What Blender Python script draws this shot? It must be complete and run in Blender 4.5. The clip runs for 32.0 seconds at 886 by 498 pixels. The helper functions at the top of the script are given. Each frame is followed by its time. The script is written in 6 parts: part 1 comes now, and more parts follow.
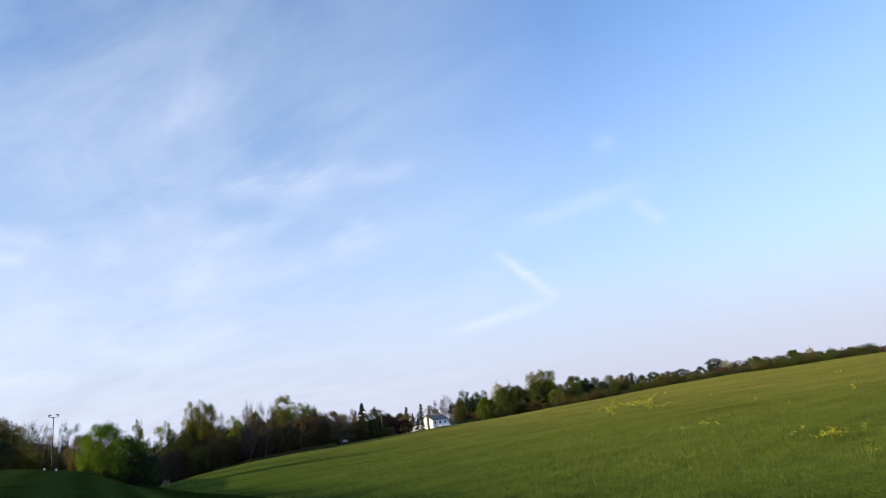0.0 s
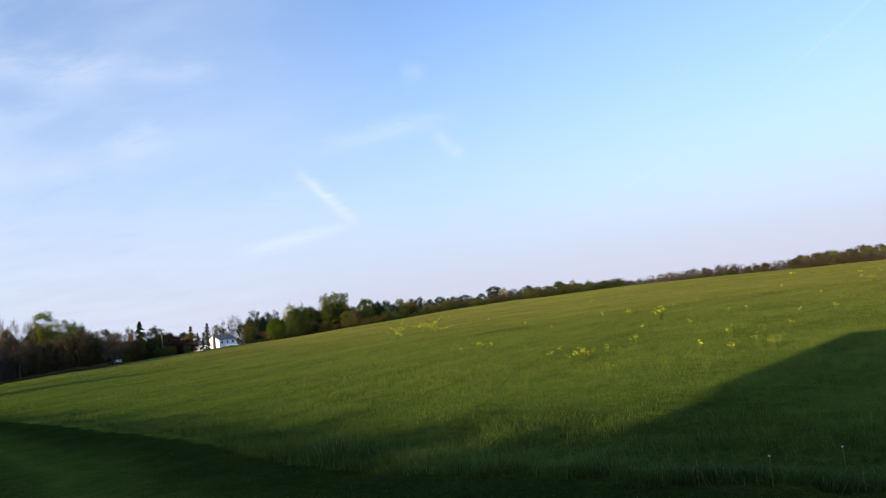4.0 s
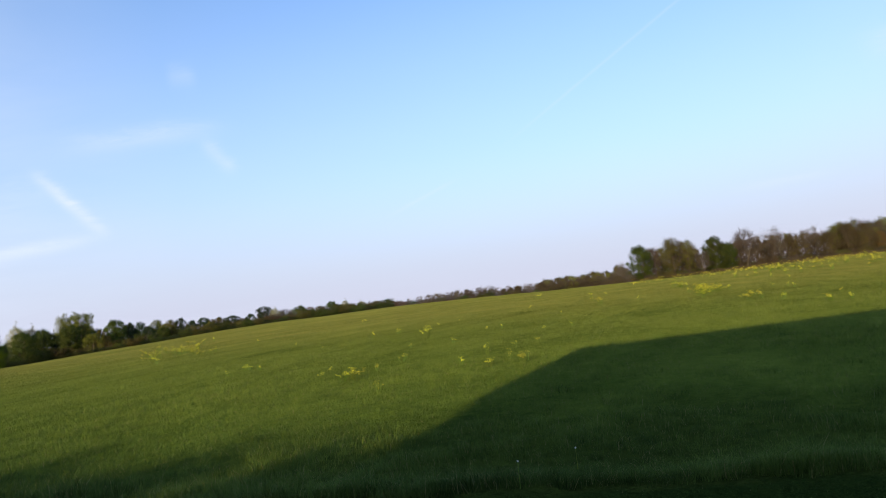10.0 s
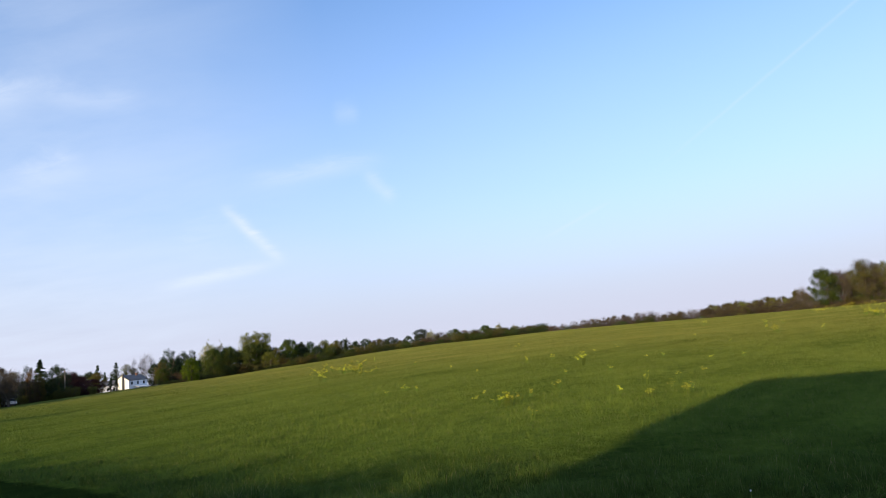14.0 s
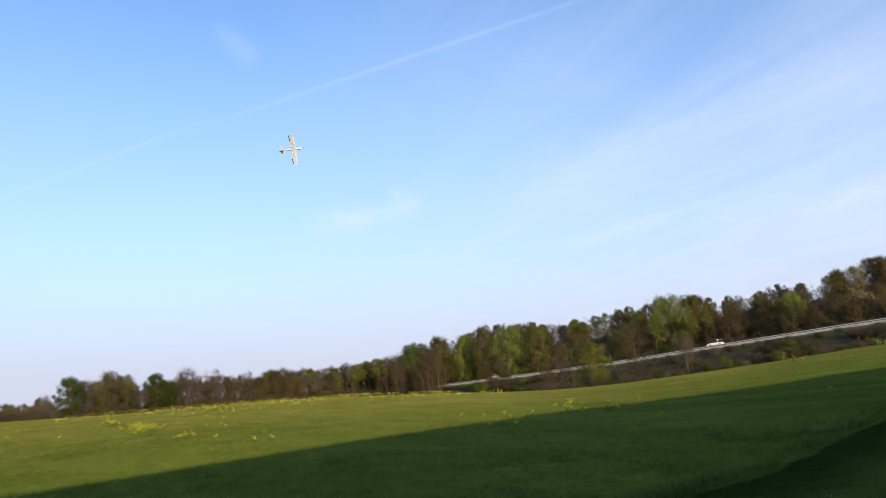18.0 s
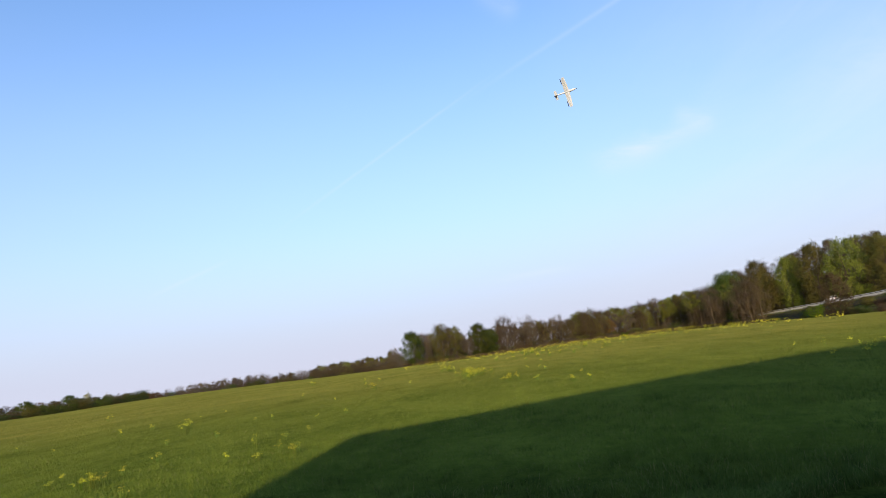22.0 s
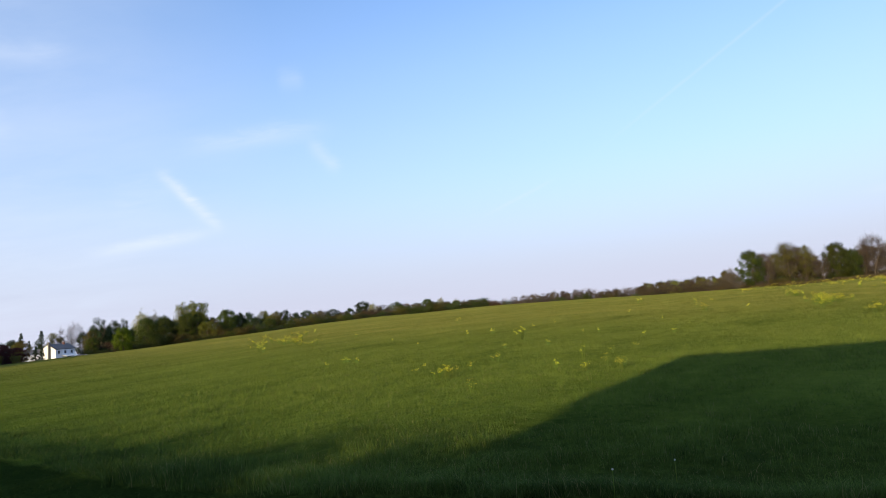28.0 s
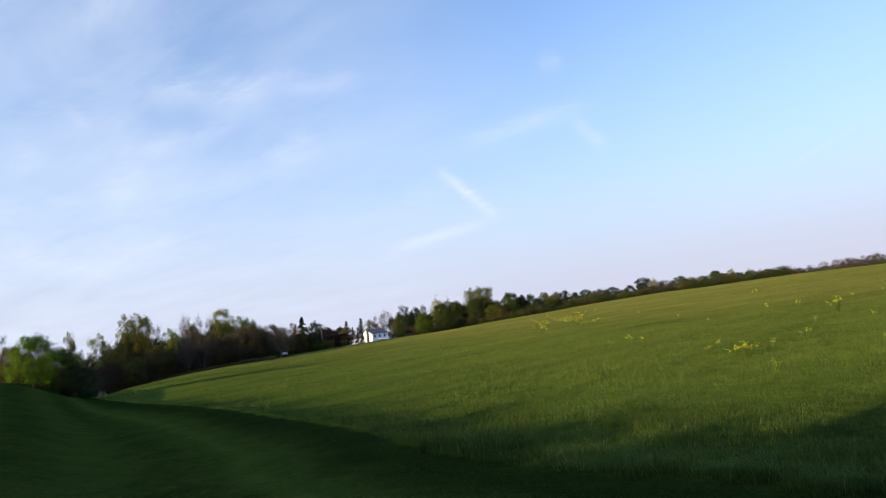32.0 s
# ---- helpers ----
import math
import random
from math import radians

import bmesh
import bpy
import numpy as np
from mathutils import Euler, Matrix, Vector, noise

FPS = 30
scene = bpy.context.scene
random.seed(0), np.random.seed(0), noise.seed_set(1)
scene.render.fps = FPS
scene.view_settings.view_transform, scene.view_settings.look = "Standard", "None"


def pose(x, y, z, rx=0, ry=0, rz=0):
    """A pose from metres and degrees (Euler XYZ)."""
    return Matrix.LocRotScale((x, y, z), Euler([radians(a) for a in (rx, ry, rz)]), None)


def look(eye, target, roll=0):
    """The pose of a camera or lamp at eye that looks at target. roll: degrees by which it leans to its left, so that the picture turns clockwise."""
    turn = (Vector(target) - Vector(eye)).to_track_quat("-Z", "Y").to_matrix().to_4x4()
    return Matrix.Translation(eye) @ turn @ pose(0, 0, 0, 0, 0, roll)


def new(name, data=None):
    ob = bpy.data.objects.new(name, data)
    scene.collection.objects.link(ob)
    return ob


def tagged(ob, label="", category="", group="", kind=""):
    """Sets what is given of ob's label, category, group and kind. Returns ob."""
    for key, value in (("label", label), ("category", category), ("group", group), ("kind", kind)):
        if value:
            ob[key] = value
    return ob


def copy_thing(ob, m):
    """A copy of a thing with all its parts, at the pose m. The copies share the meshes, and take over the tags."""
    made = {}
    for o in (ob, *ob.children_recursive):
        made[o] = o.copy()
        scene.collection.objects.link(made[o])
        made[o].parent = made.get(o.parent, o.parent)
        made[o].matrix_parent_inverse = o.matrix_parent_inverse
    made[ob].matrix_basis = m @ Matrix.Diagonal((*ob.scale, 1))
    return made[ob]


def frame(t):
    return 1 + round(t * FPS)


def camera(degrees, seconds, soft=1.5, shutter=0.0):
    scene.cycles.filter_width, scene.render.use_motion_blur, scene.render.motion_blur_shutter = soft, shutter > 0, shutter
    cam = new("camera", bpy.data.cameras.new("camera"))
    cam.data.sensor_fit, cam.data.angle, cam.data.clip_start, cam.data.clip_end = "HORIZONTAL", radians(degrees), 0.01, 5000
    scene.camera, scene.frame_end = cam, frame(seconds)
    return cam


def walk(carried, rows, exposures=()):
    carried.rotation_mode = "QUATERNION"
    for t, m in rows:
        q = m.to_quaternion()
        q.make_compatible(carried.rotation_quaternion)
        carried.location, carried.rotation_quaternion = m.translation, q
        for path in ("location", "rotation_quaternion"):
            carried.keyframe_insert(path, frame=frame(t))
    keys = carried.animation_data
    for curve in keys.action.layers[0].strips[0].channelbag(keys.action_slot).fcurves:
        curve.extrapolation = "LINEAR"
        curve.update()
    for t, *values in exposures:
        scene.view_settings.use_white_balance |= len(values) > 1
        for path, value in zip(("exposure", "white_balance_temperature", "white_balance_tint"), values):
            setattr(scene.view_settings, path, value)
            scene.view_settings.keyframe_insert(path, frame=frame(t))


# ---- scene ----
cam = camera(69.6, 32.0, 0.8)
PATH = [
    (0, pose(0, 0, 1.65, 105.680, 7.046, -1.800)),
    (0.5, pose(0, 0, 1.65, 102.640, 6.069, 0.028)),
    (1, pose(0, 0, 1.65, 99.882, 6.114, -0.430)),
    (1.5, pose(0, 0, 1.65, 98.500, 6.068, -2.898)),
    (2, pose(0, 0, 1.65, 97.504, 6.189, -5.576)),
    (2.5, pose(0, 0, 1.65, 96.992, 6.453, -9.038)),
    (3, pose(0, 0, 1.65, 96.907, 6.702, -11.922)),
    (3.5, pose(0, 0, 1.65, 96.688, 6.673, -15.831)),
    (5.5, pose(0, 0, 1.65, 97.283, 6.473, -33.350)),
    (6, pose(0, 0, 1.65, 97.316, 6.742, -37.823)),
    (6.5, pose(0, 0, 1.65, 96.772, 7.365, -43.005)),
    (7, pose(0, 0, 1.65, 96.368, 6.854, -46.560)),
    (7.5, pose(0, 0, 1.65, 96.426, 6.039, -49.334)),
    (8, pose(0, 0, 1.65, 96.003, 5.924, -51.507)),
    (8.5, pose(0, 0, 1.65, 95.289, 6.046, -51.352)),
    (9, pose(0, 0, 1.65, 94.917, 6.351, -49.560)),
    (9.5, pose(0, 0, 1.65, 95.080, 6.736, -45.647)),
    (10, pose(0, 0, 1.65, 95.985, 7.153, -40.488)),
    (10.5, pose(0, 0, 1.65, 96.088, 7.824, -36.160)),
    (11, pose(0, 0, 1.65, 96.139, 8.230, -31.519)),
    (11.5, pose(0, 0, 1.65, 96.338, 8.031, -28.862)),
    (12, pose(0, 0, 1.65, 96.861, 7.987, -26.663)),
    (12.5, pose(0, 0, 1.65, 97.728, 7.663, -24.232)),
    (13, pose(0, 0, 1.65, 98.303, 6.988, -24.041)),
    (13.5, pose(0, 0, 1.65, 98.721, 6.062, -24.908)),
    (15.5, pose(0, 0, 1.65, 105.276, 5.053, -40.360)),
    (16, pose(0, 0, 1.65, 107.266, 2.724, -48.081)),
    (16.5, pose(0, 0, 1.65, 108.753, 2.501, -59.273)),
    (17, pose(0, 0, 1.65, 106.837, 4.394, -75.311)),
    (17.5, pose(0, 0, 1.65, 103.495, 5.129, -86.066)),
    (18, pose(0, 0, 1.65, 102.677, 5.460, -87.758)),
    (18.5, pose(0, 0, 1.65, 101.195, 6.141, -88.248)),
    (19, pose(0, 0, 1.65, 99.638, 5.833, -84.008)),
    (19.5, pose(0, 0, 1.65, 100.023, 6.708, -78.460)),
    (20, pose(0, 0, 1.65, 99.626, 6.769, -73.904)),
    (20.5, pose(0, 0, 1.65, 101.076, 7.652, -68.817)),
    (21, pose(0, 0, 1.65, 103.297, 7.513, -66.036)),
    (21.5, pose(0, 0, 1.65, 103.275, 8.445, -63.337)),
    (22, pose(0, 0, 1.65, 100.836, 8.649, -60.533)),
    (22.5, pose(0, 0, 1.65, 100.208, 6.892, -56.779)),
    (23, pose(0, 0, 1.65, 100.143, 6.892, -54.294)),
    (23.5, pose(0, 0, 1.65, 99.905, 6.701, -52.288)),
    (24, pose(0, 0, 1.65, 99.399, 6.736, -50.314)),
    (24.5, pose(0, 0, 1.65, 98.842, 6.478, -48.316)),
    (26.5, pose(0, 0, 1.65, 97.994, 5.340, -42.055)),
    (27, pose(0, 0, 1.65, 97.591, 5.184, -38.571)),
    (27.5, pose(0, 0, 1.65, 97.317, 4.736, -35.563)),
    (28, pose(0, 0, 1.65, 96.837, 4.990, -32.025)),
    (28.5, pose(0, 0, 1.65, 96.268, 5.351, -27.379)),
    (29, pose(0, 0, 1.65, 96.957, 4.615, -24.505)),
    (29.5, pose(0, 0, 1.65, 96.801, 3.604, -21.318)),
    (30, pose(0, 0, 1.65, 97.167, 4.098, -17.344)),
    (30.5, pose(0, 0, 1.65, 96.683, 4.640, -14.513)),
    (31, pose(0, 0, 1.65, 96.723, 5.972, -11.584)),
    (31.5, pose(0, 0, 1.65, 97.508, 6.458, -9.975)),
    (32, pose(0, 0, 1.65, 97.594, 6.808, -7.217)),
]
walk(cam, PATH, [(0, 0.6), (32, 0.6)])

# ---- sky, sun ----
SUN_AZ, SUN_EL = 244.0, 11.0


def heading(az, el=0.0):
    """Unit direction for a compass bearing (clockwise from +y) and a height angle, in degrees."""
    a, e = radians(az), radians(el)
    return Vector((math.sin(a) * math.cos(e), math.cos(a) * math.cos(e), math.sin(e)))


class Nodes:
    """Short hand for building node trees."""

    def __init__(self, tree):
        self.tree = tree
        tree.nodes.clear()

    def add(self, kind):
        return self.tree.nodes.new(kind)

    def put(self, value, socket):
        if isinstance(value, bpy.types.NodeSocket):
            self.tree.links.new(value, socket)
        else:
            socket.default_value = value

    def math(self, op, a, b=0.0, clamp=False):
        n = self.add("ShaderNodeMath")
        n.operation, n.use_clamp = op, clamp
        self.put(a, n.inputs[0])
        self.put(b, n.inputs[1])
        return n.outputs[0]

    def dot(self, a, v):
        n = self.add("ShaderNodeVectorMath")
        n.operation = "DOT_PRODUCT"
        self.put(a, n.inputs[0])
        n.inputs[1].default_value = v
        return n.outputs["Value"]

    def noise(self, vec, scale, detail=3.0, rough=0.55, warp=0.0):
        n = self.add("ShaderNodeTexNoise")
        if vec is not None:
            self.put(vec, n.inputs["Vector"])
        n.inputs["Scale"].default_value = scale
        n.inputs["Detail"].default_value = detail
        n.inputs["Roughness"].default_value = rough
        n.inputs["Distortion"].default_value = warp
        return n.outputs["Fac"]

    def span(self, value, a, b, c=0.0, d=1.0):
        n = self.add("ShaderNodeMapRange")
        self.put(value, n.inputs[0])
        for i, x in enumerate((a, b, c, d)):
            n.inputs[i + 1].default_value = x
        return n.outputs[0]

    def mix(self, fac, a, b, blend="MIX"):
        n = self.add("ShaderNodeMix")
        n.data_type, n.blend_type = "RGBA", blend
        self.put(fac, n.inputs[0])
        for value, i in ((a, 6), (b, 7)):
            self.put((*value, 1.0) if isinstance(value, tuple) else value, n.inputs[i])
        return n.outputs[2]

    def scaled(self, vec, scale, turn=0.0):
        n = self.add("ShaderNodeMapping")
        n.vector_type = "TEXTURE"
        self.put(vec, n.inputs[0])
        n.inputs["Scale"].default_value = tuple(1 / k for k in scale)
        n.inputs["Rotation"].default_value = (0, 0, radians(turn))
        return n.outputs[0]


world = bpy.data.worlds.new("sky")
scene.world = world
world.use_nodes = True
N = Nodes(world.node_tree)
way = N.add("ShaderNodeTexCoord").outputs["Generated"]
sky = N.add("ShaderNodeTexSky")
sky.sky_type, sky.sun_disc, sky.sun_elevation, sky.sun_rotation = "NISHITA", False, radians(SUN_EL), radians(SUN_AZ)
sky.altitude, sky.air_density, sky.dust_density, sky.ozone_density = 100.0, 1.0, 1.2, 1.4
SKY_STRENGTH = 0.099
SKY_TINT = (1.44, 1.79, 2.36)
HAZE, ROSE = (4.15, 4.7, 6.0), (4.5, 4.58, 5.65)
CLOUD = (5.35, 6.0, 7.2)

# thin high cloud: wisps drawn out along the wind, seen as a sheet overhead
z_up = N.math("MAXIMUM", N.dot(way, (0, 0, 1)), 0.03)
sheet = N.add("ShaderNodeVectorMath")
sheet.operation = "SCALE"
N.put(way, sheet.inputs[0])
N.put(N.math("DIVIDE", 1.0, N.math("ADD", z_up, 0.12)), sheet.inputs["Scale"])
plane = sheet.outputs[0]
wisps_west = N.noise(N.scaled(plane, (0.7, 1.5, 1.0), -40), 2.0, 8.0, 0.6, 0.35)
wisps_east = N.noise(N.scaled(plane, (0.5, 2.0, 1.0), 36), 1.6, 8.0, 0.62, 0.6)
veil = N.noise(N.scaled(plane, (0.7, 1.2, 1.0), -40), 0.7, 4.0, 0.55, 0.4)
fine = N.noise(N.scaled(plane, (1.4, 2.4, 1.0), -40), 4.0, 6.0, 0.65, 0.5)
west = N.span(N.dot(way, tuple(heading(-62))), 0.15, 1.0)
east = N.span(N.dot(way, tuple(heading(150))), 0.2, 0.9, 0.0, 0.6)
patch = N.math("MAXIMUM", west, east)
high = N.math("ADD", N.math("MULTIPLY", N.math("MULTIPLY", N.span(wisps_west, 0.32, 0.80), west), 0.72), N.math("MULTIPLY", N.math("MULTIPLY", N.span(wisps_east, 0.40, 0.74), east), 0.45))
soft_veil = N.math("MULTIPLY", N.math("MULTIPLY", N.span(veil, 0.3, 0.75), N.math("ADD", patch, 0.12)), 0.5)
cover = N.math("ADD", high, soft_veil)


def streak(az0, el0, az1, el1, width, strength, ragged=0.5):
    """One drawn-out wisp between two directions of the sky."""
    a, b = heading(az0, el0), heading(az1, el1)
    mid = (a + b).normalized()
    along = (b - a).normalized()
    side = mid.cross(along).normalized()
    half = (b - a).length / 2
    u = N.math("DIVIDE", N.dot(way, tuple(along)), half)
    v = N.math("DIVIDE", N.dot(way, tuple(side)), math.sin(radians(width)))
    v = N.math("ADD", v, N.math("MULTIPLY", N.math("SUBTRACT", fine, 0.5), ragged * 2.0))
    r2 = N.math("ADD", N.math("POWER", N.math("ABSOLUTE", u), 4.0), N.math("MULTIPLY", v, v))
    m = N.math("POWER", 2.718, N.math("MULTIPLY", r2, -1.0))
    m = N.math("MULTIPLY", m, N.span(N.dot(way, tuple(mid)), 0.6, 0.8))
    return N.math("MULTIPLY", m, N.math("MULTIPLY", N.span(fine, 0.2, 0.75, 1.0 - ragged, 1.0), strength))


WISPS = [
    streak(8.7, 14.5, 11.1, 12.1, 0.42, 0.6, 0.7), streak(10.2, 13.0, 13.2, 9.9, 0.5, 0.7, 0.7), streak(3.7, 8.0, 12.0, 9.4, 0.45, 0.62, 0.6),
    streak(5.2, 11.5, 9.8, 13.4, 1.4, 0.2, 0.9), streak(11.5, 16.7, 22.3, 18.1, 0.8, 0.42, 0.8), streak(21.4, 17.0, 23.6, 14.5, 0.6, 0.4, 0.7),
    streak(18.9, 22.2, 21.1, 22.2, 0.9, 0.22, 0.9), streak(-15.3, 21.6, -6.6, 23.0, 1, 0.34, 0.8), streak(-11.9, 20.6, -6.1, 22.7, 1.2, 0.34, 0.9),
    streak(-6.7, 15.9, -2.4, 18.3, 1.3, 0.36, 0.9), streak(-20.0, 13.8, -16.8, 16.0, 1.2, 0.36, 0.8), streak(-26.3, 9.3, -20.5, 8.1, 0.8, 0.4, 0.8),
    streak(-20.5, 8.3, -14.7, 10.4, 0.8, 0.4, 0.8), streak(-34.5, 7.2, -27.0, 7.0, 0.6, 0.42, 0.7), streak(-21.3, 26.4, -15.9, 31.2, 1.3, 0.25, 0.9),
    streak(-6.6, 23.0, 1.8, 22.9, 1, 0.3, 0.8), streak(37.1, 9.6, 42.8, 11.8, 0.16, 0.2, 0.4), streak(49.3, 15.1, 67.4, 24.2, 0.13, 0.17, 0.5),
    streak(70.0, 24.7, 106.4, 31.9, 0.2, 0.17, 0.5), streak(78.2, 15.6, 87.0, 16.5, 0.8, 0.4, 0.8),
    streak(84.5, 18.1, 87.2, 16.5, 0.7, 0.36, 0.8), streak(69.5, 32.1, 72.6, 29.5, 0.9, 0.26, 0.9), streak(99.7, 11.4, 109.6, 13.0, 0.7, 0.4, 0.8),
    streak(119.2, 10.8, 125.6, 11.7, 0.7, 0.42, 0.8), streak(94.2, 15.6, 127.5, 21.7, 2.4, 0.26, 0.6), streak(66.8, 7.2, 73.3, 7.2, 0.3, 0.24, 0.6),
    streak(111.5, 10.6, 121.7, 12.7, 1.3, 0.22, 0.8), streak(77.0, 15.2, 82.7, 15.8, 1.2, 0.26, 0.9),
    streak(-17.5, 17.4, -10.4, 19.5, 0.9, 0.3, 0.8), streak(-16.3, 21.4, -10.1, 24.5, 0.8, 0.24, 0.9), streak(-33.9, 18.2, -29.1, 17.4, 0.6, 0.25, 0.8),
    streak(-33.9, 16.1, -30.8, 16.0, 0.5, 0.3, 0.7), streak(-26.3, 15.8, -23.8, 17.1, 0.8, 0.22, 0.9), streak(-22.6, 20.9, -20.7, 19.4, 0.5, 0.2, 0.8),
]
for wisp in WISPS:
    cover = N.math("ADD", cover, wisp)
cover = N.math("MINIMUM", cover, 0.85)
# pale haze low over the land, lavender at the very horizon
height_z = N.dot(way, (0, 0, 1))
haze = N.math("POWER", N.span(height_z, 0.05, 0.55, 1.0, 0.0), 1.35)
rose = N.math("POWER", N.span(height_z, 0.02, 0.24, 1.0, 0.0), 1.7)
azure = N.mix(1.0, sky.outputs[0], SKY_TINT, "MULTIPLY")
low = N.mix(N.math("MULTIPLY", haze, 0.95), azure, HAZE)
low = N.mix(N.math("MULTIPLY", rose, 1.0), low, ROSE)
clouded = N.mix(cover, low, CLOUD)
back = N.add("ShaderNodeBackground")
N.put(clouded, back.inputs[0])
back.inputs[1].default_value = SKY_STRENGTH
N.tree.links.new(back.outputs[0], N.add("ShaderNodeOutputWorld").inputs[0])

sun = new("sun", bpy.data.lights.new("sun", "SUN"))
sun.data.energy, sun.data.angle, sun.data.color = 4.25, radians(0.6), (1.0, 0.74, 0.39)
sun.matrix_world = look(heading(SUN_AZ, SUN_EL) * 500, (0, 0, 0))

# ---- the lie of the land ----
# bearing of each knot, height angle of the brow seen from the viewpoint, and how far off the brow lies
BROW_AZ = (-85.6, -55.3, -33.6, -31.5, -28, -25.8, -23.4, -21.8, -20.5, -15.4, -10.1, -6.2, 0.2, 6.3, 11.3, 16.3, 21, 26.1, 30.1, 35.9, 45, 50, 56.5, 62.3, 66.8, 71.7, 76, 79.6, 85.5, 88.1, 93.1, 97.9, 102.5, 107.2, 111.6, 115.8, 120.4, 126.2, 158.2, 198.2)
BROW_EL = (0.38, 0.88, 1.22, 1.04, 0.52, 0.04, -1.1, -1.86, -1.39, -0.77, -0.39, -0.21, 0.06, 0.24, 0.51, 0.8, 1.07, 1.28, 1.27, 1.37, 1.21, 1.03, 0.88, 0.75, 0.75, 0.69, 0.6, 0.46, 0.08, -0.06, -0.44, -0.67, -0.69, -0.49, -0.27, -0.03, 0.35, 0.55, 0.45, 0.45)
BROW_R = (60, 55, 55, 55, 56, 58, 63, 70, 80, 108, 138, 165, 185, 190, 190, 193, 195, 195, 194, 190, 184, 181, 174, 168, 166, 164, 160, 157, 149, 145, 138, 132, 127, 122, 118, 115, 110, 105, 90, 60)
EYE = 1.65
SOFTEN = ((-2, 0.1), (-1, 0.22), (0, 0.36), (1, 0.22), (2, 0.1))
# the highway runs in a straight line across the far side
ROAD_A, ROAD_B = np.array((376.5, 146.4)), np.array((61.1, -227.6))
ROAD_ALONG = (ROAD_B - ROAD_A) / np.linalg.norm(ROAD_B - ROAD_A)
ROAD_OUT = np.array((-ROAD_ALONG[1], ROAD_ALONG[0]))
ROAD_Z = 3.6


def rise(s):
    """How far the highway has climbed, s metres along it."""
    return np.interp(s, (130, 160, 212, 255, 291, 320, 450), (0.0, 0.25, 0.65, 1.6, 3.2, 4.4, 8.5))



def ease(x, a, b):
    u = np.clip((x - a) / (b - a), 0, 1)
    return u * u * (3 - 2 * u)


def land(x, y):
    """Height of the ground, for numbers or arrays."""
    x, y = np.asarray(x, float), np.asarray(y, float)
    r = np.hypot(x, y) + 1e-6
    az = np.degrees(np.arctan2(x, y))
    az = np.where(az < -150, az + 360, az)
    az_in = np.where(az < -90, -90, az)
    el = sum(w * np.interp(az_in + k, BROW_AZ, BROW_EL) for k, w in SOFTEN)
    rc = sum(w * np.interp(az_in + k, BROW_AZ, BROW_R) for k, w in SOFTEN)
    zc = EYE + rc * np.tan(np.radians(el))
    u = np.minimum(r / rc, 1)
    near = zc * u ** 1.15
    d = np.maximum(r - rc, 0)
    over = zc + d * np.tan(np.radians(el)) - 0.00022 * np.minimum(d, 150) ** 2 - np.maximum(d - 150, 0) * 0.03
    z = np.where(r < rc, near, over)
    z = z + 0.05 * np.sin(x * 0.21 + 1.3 * np.sin(y * 0.13)) * np.sin(y * 0.17 + 0.7) * ease(r, 6, 30)
    z = np.where(r > 260, z + (-4.0 - z) * ease(r, 260, 900), z)
    # bank up to the highway and the wooded hill behind it
    q = (x - ROAD_A[0]) * ROAD_OUT[0] + (y - ROAD_A[1]) * ROAD_OUT[1]
    along = (x - ROAD_A[0]) * ROAD_ALONG[0] + (y - ROAD_A[1]) * ROAD_ALONG[1]
    share = ease(az, 72, 80) * (1 - ease(az, 160, 175))
    bank = 2.9 + rise(along) + 0.5 * ease(q, -2, 2) + 19 * ease(q, 16, 130) * ease(az, 77, 86)
    z = z + (bank - z) * ease(q, -20, -3) * share * (1 - ease(r, 700, 1200))
    # the turf of the meadow lies a little below the lawn
    z = z - 0.16 * ease(-lawn_side(x, y), 0, 1.6) * (1 - ease(r, 120, 200))
    # distant wooded rise beyond the middle of the field
    z = z + 26 * ease(az, 38, 54) * (1 - ease(az, 66, 80)) * ease(r, 500, 950) * (1 - ease(r, 1300, 2400))
    return z


def spot(az, r, lift=0.0):
    """The point on the ground at a bearing and distance."""
    x, y = r * math.sin(radians(az)), r * math.cos(radians(az))
    return Vector((x, y, float(land(x, y)) + lift))


# the edge between mown lawn and tall grass: x of the edge at each y
EDGE_Y = (-60, -30, -9.7, -6.5, -4.4, -3, 0, 6.7, 8.1, 10, 12, 14.4, 20.3, 26, 32.7, 37, 57, 123)
EDGE_X = (64, 33.5, 14.9, 12.1, 10, 9.1, 6.8, 1.9, 1.25, 0.45, -0.05, -1.1, -3.8, -6.7, -10, -12.4, -21.8, -54)


def lawn_side(x, y):
    """Positive on the lawn, metres from its edge."""
    return (np.interp(y, EDGE_Y, EDGE_X) - x) * 0.88

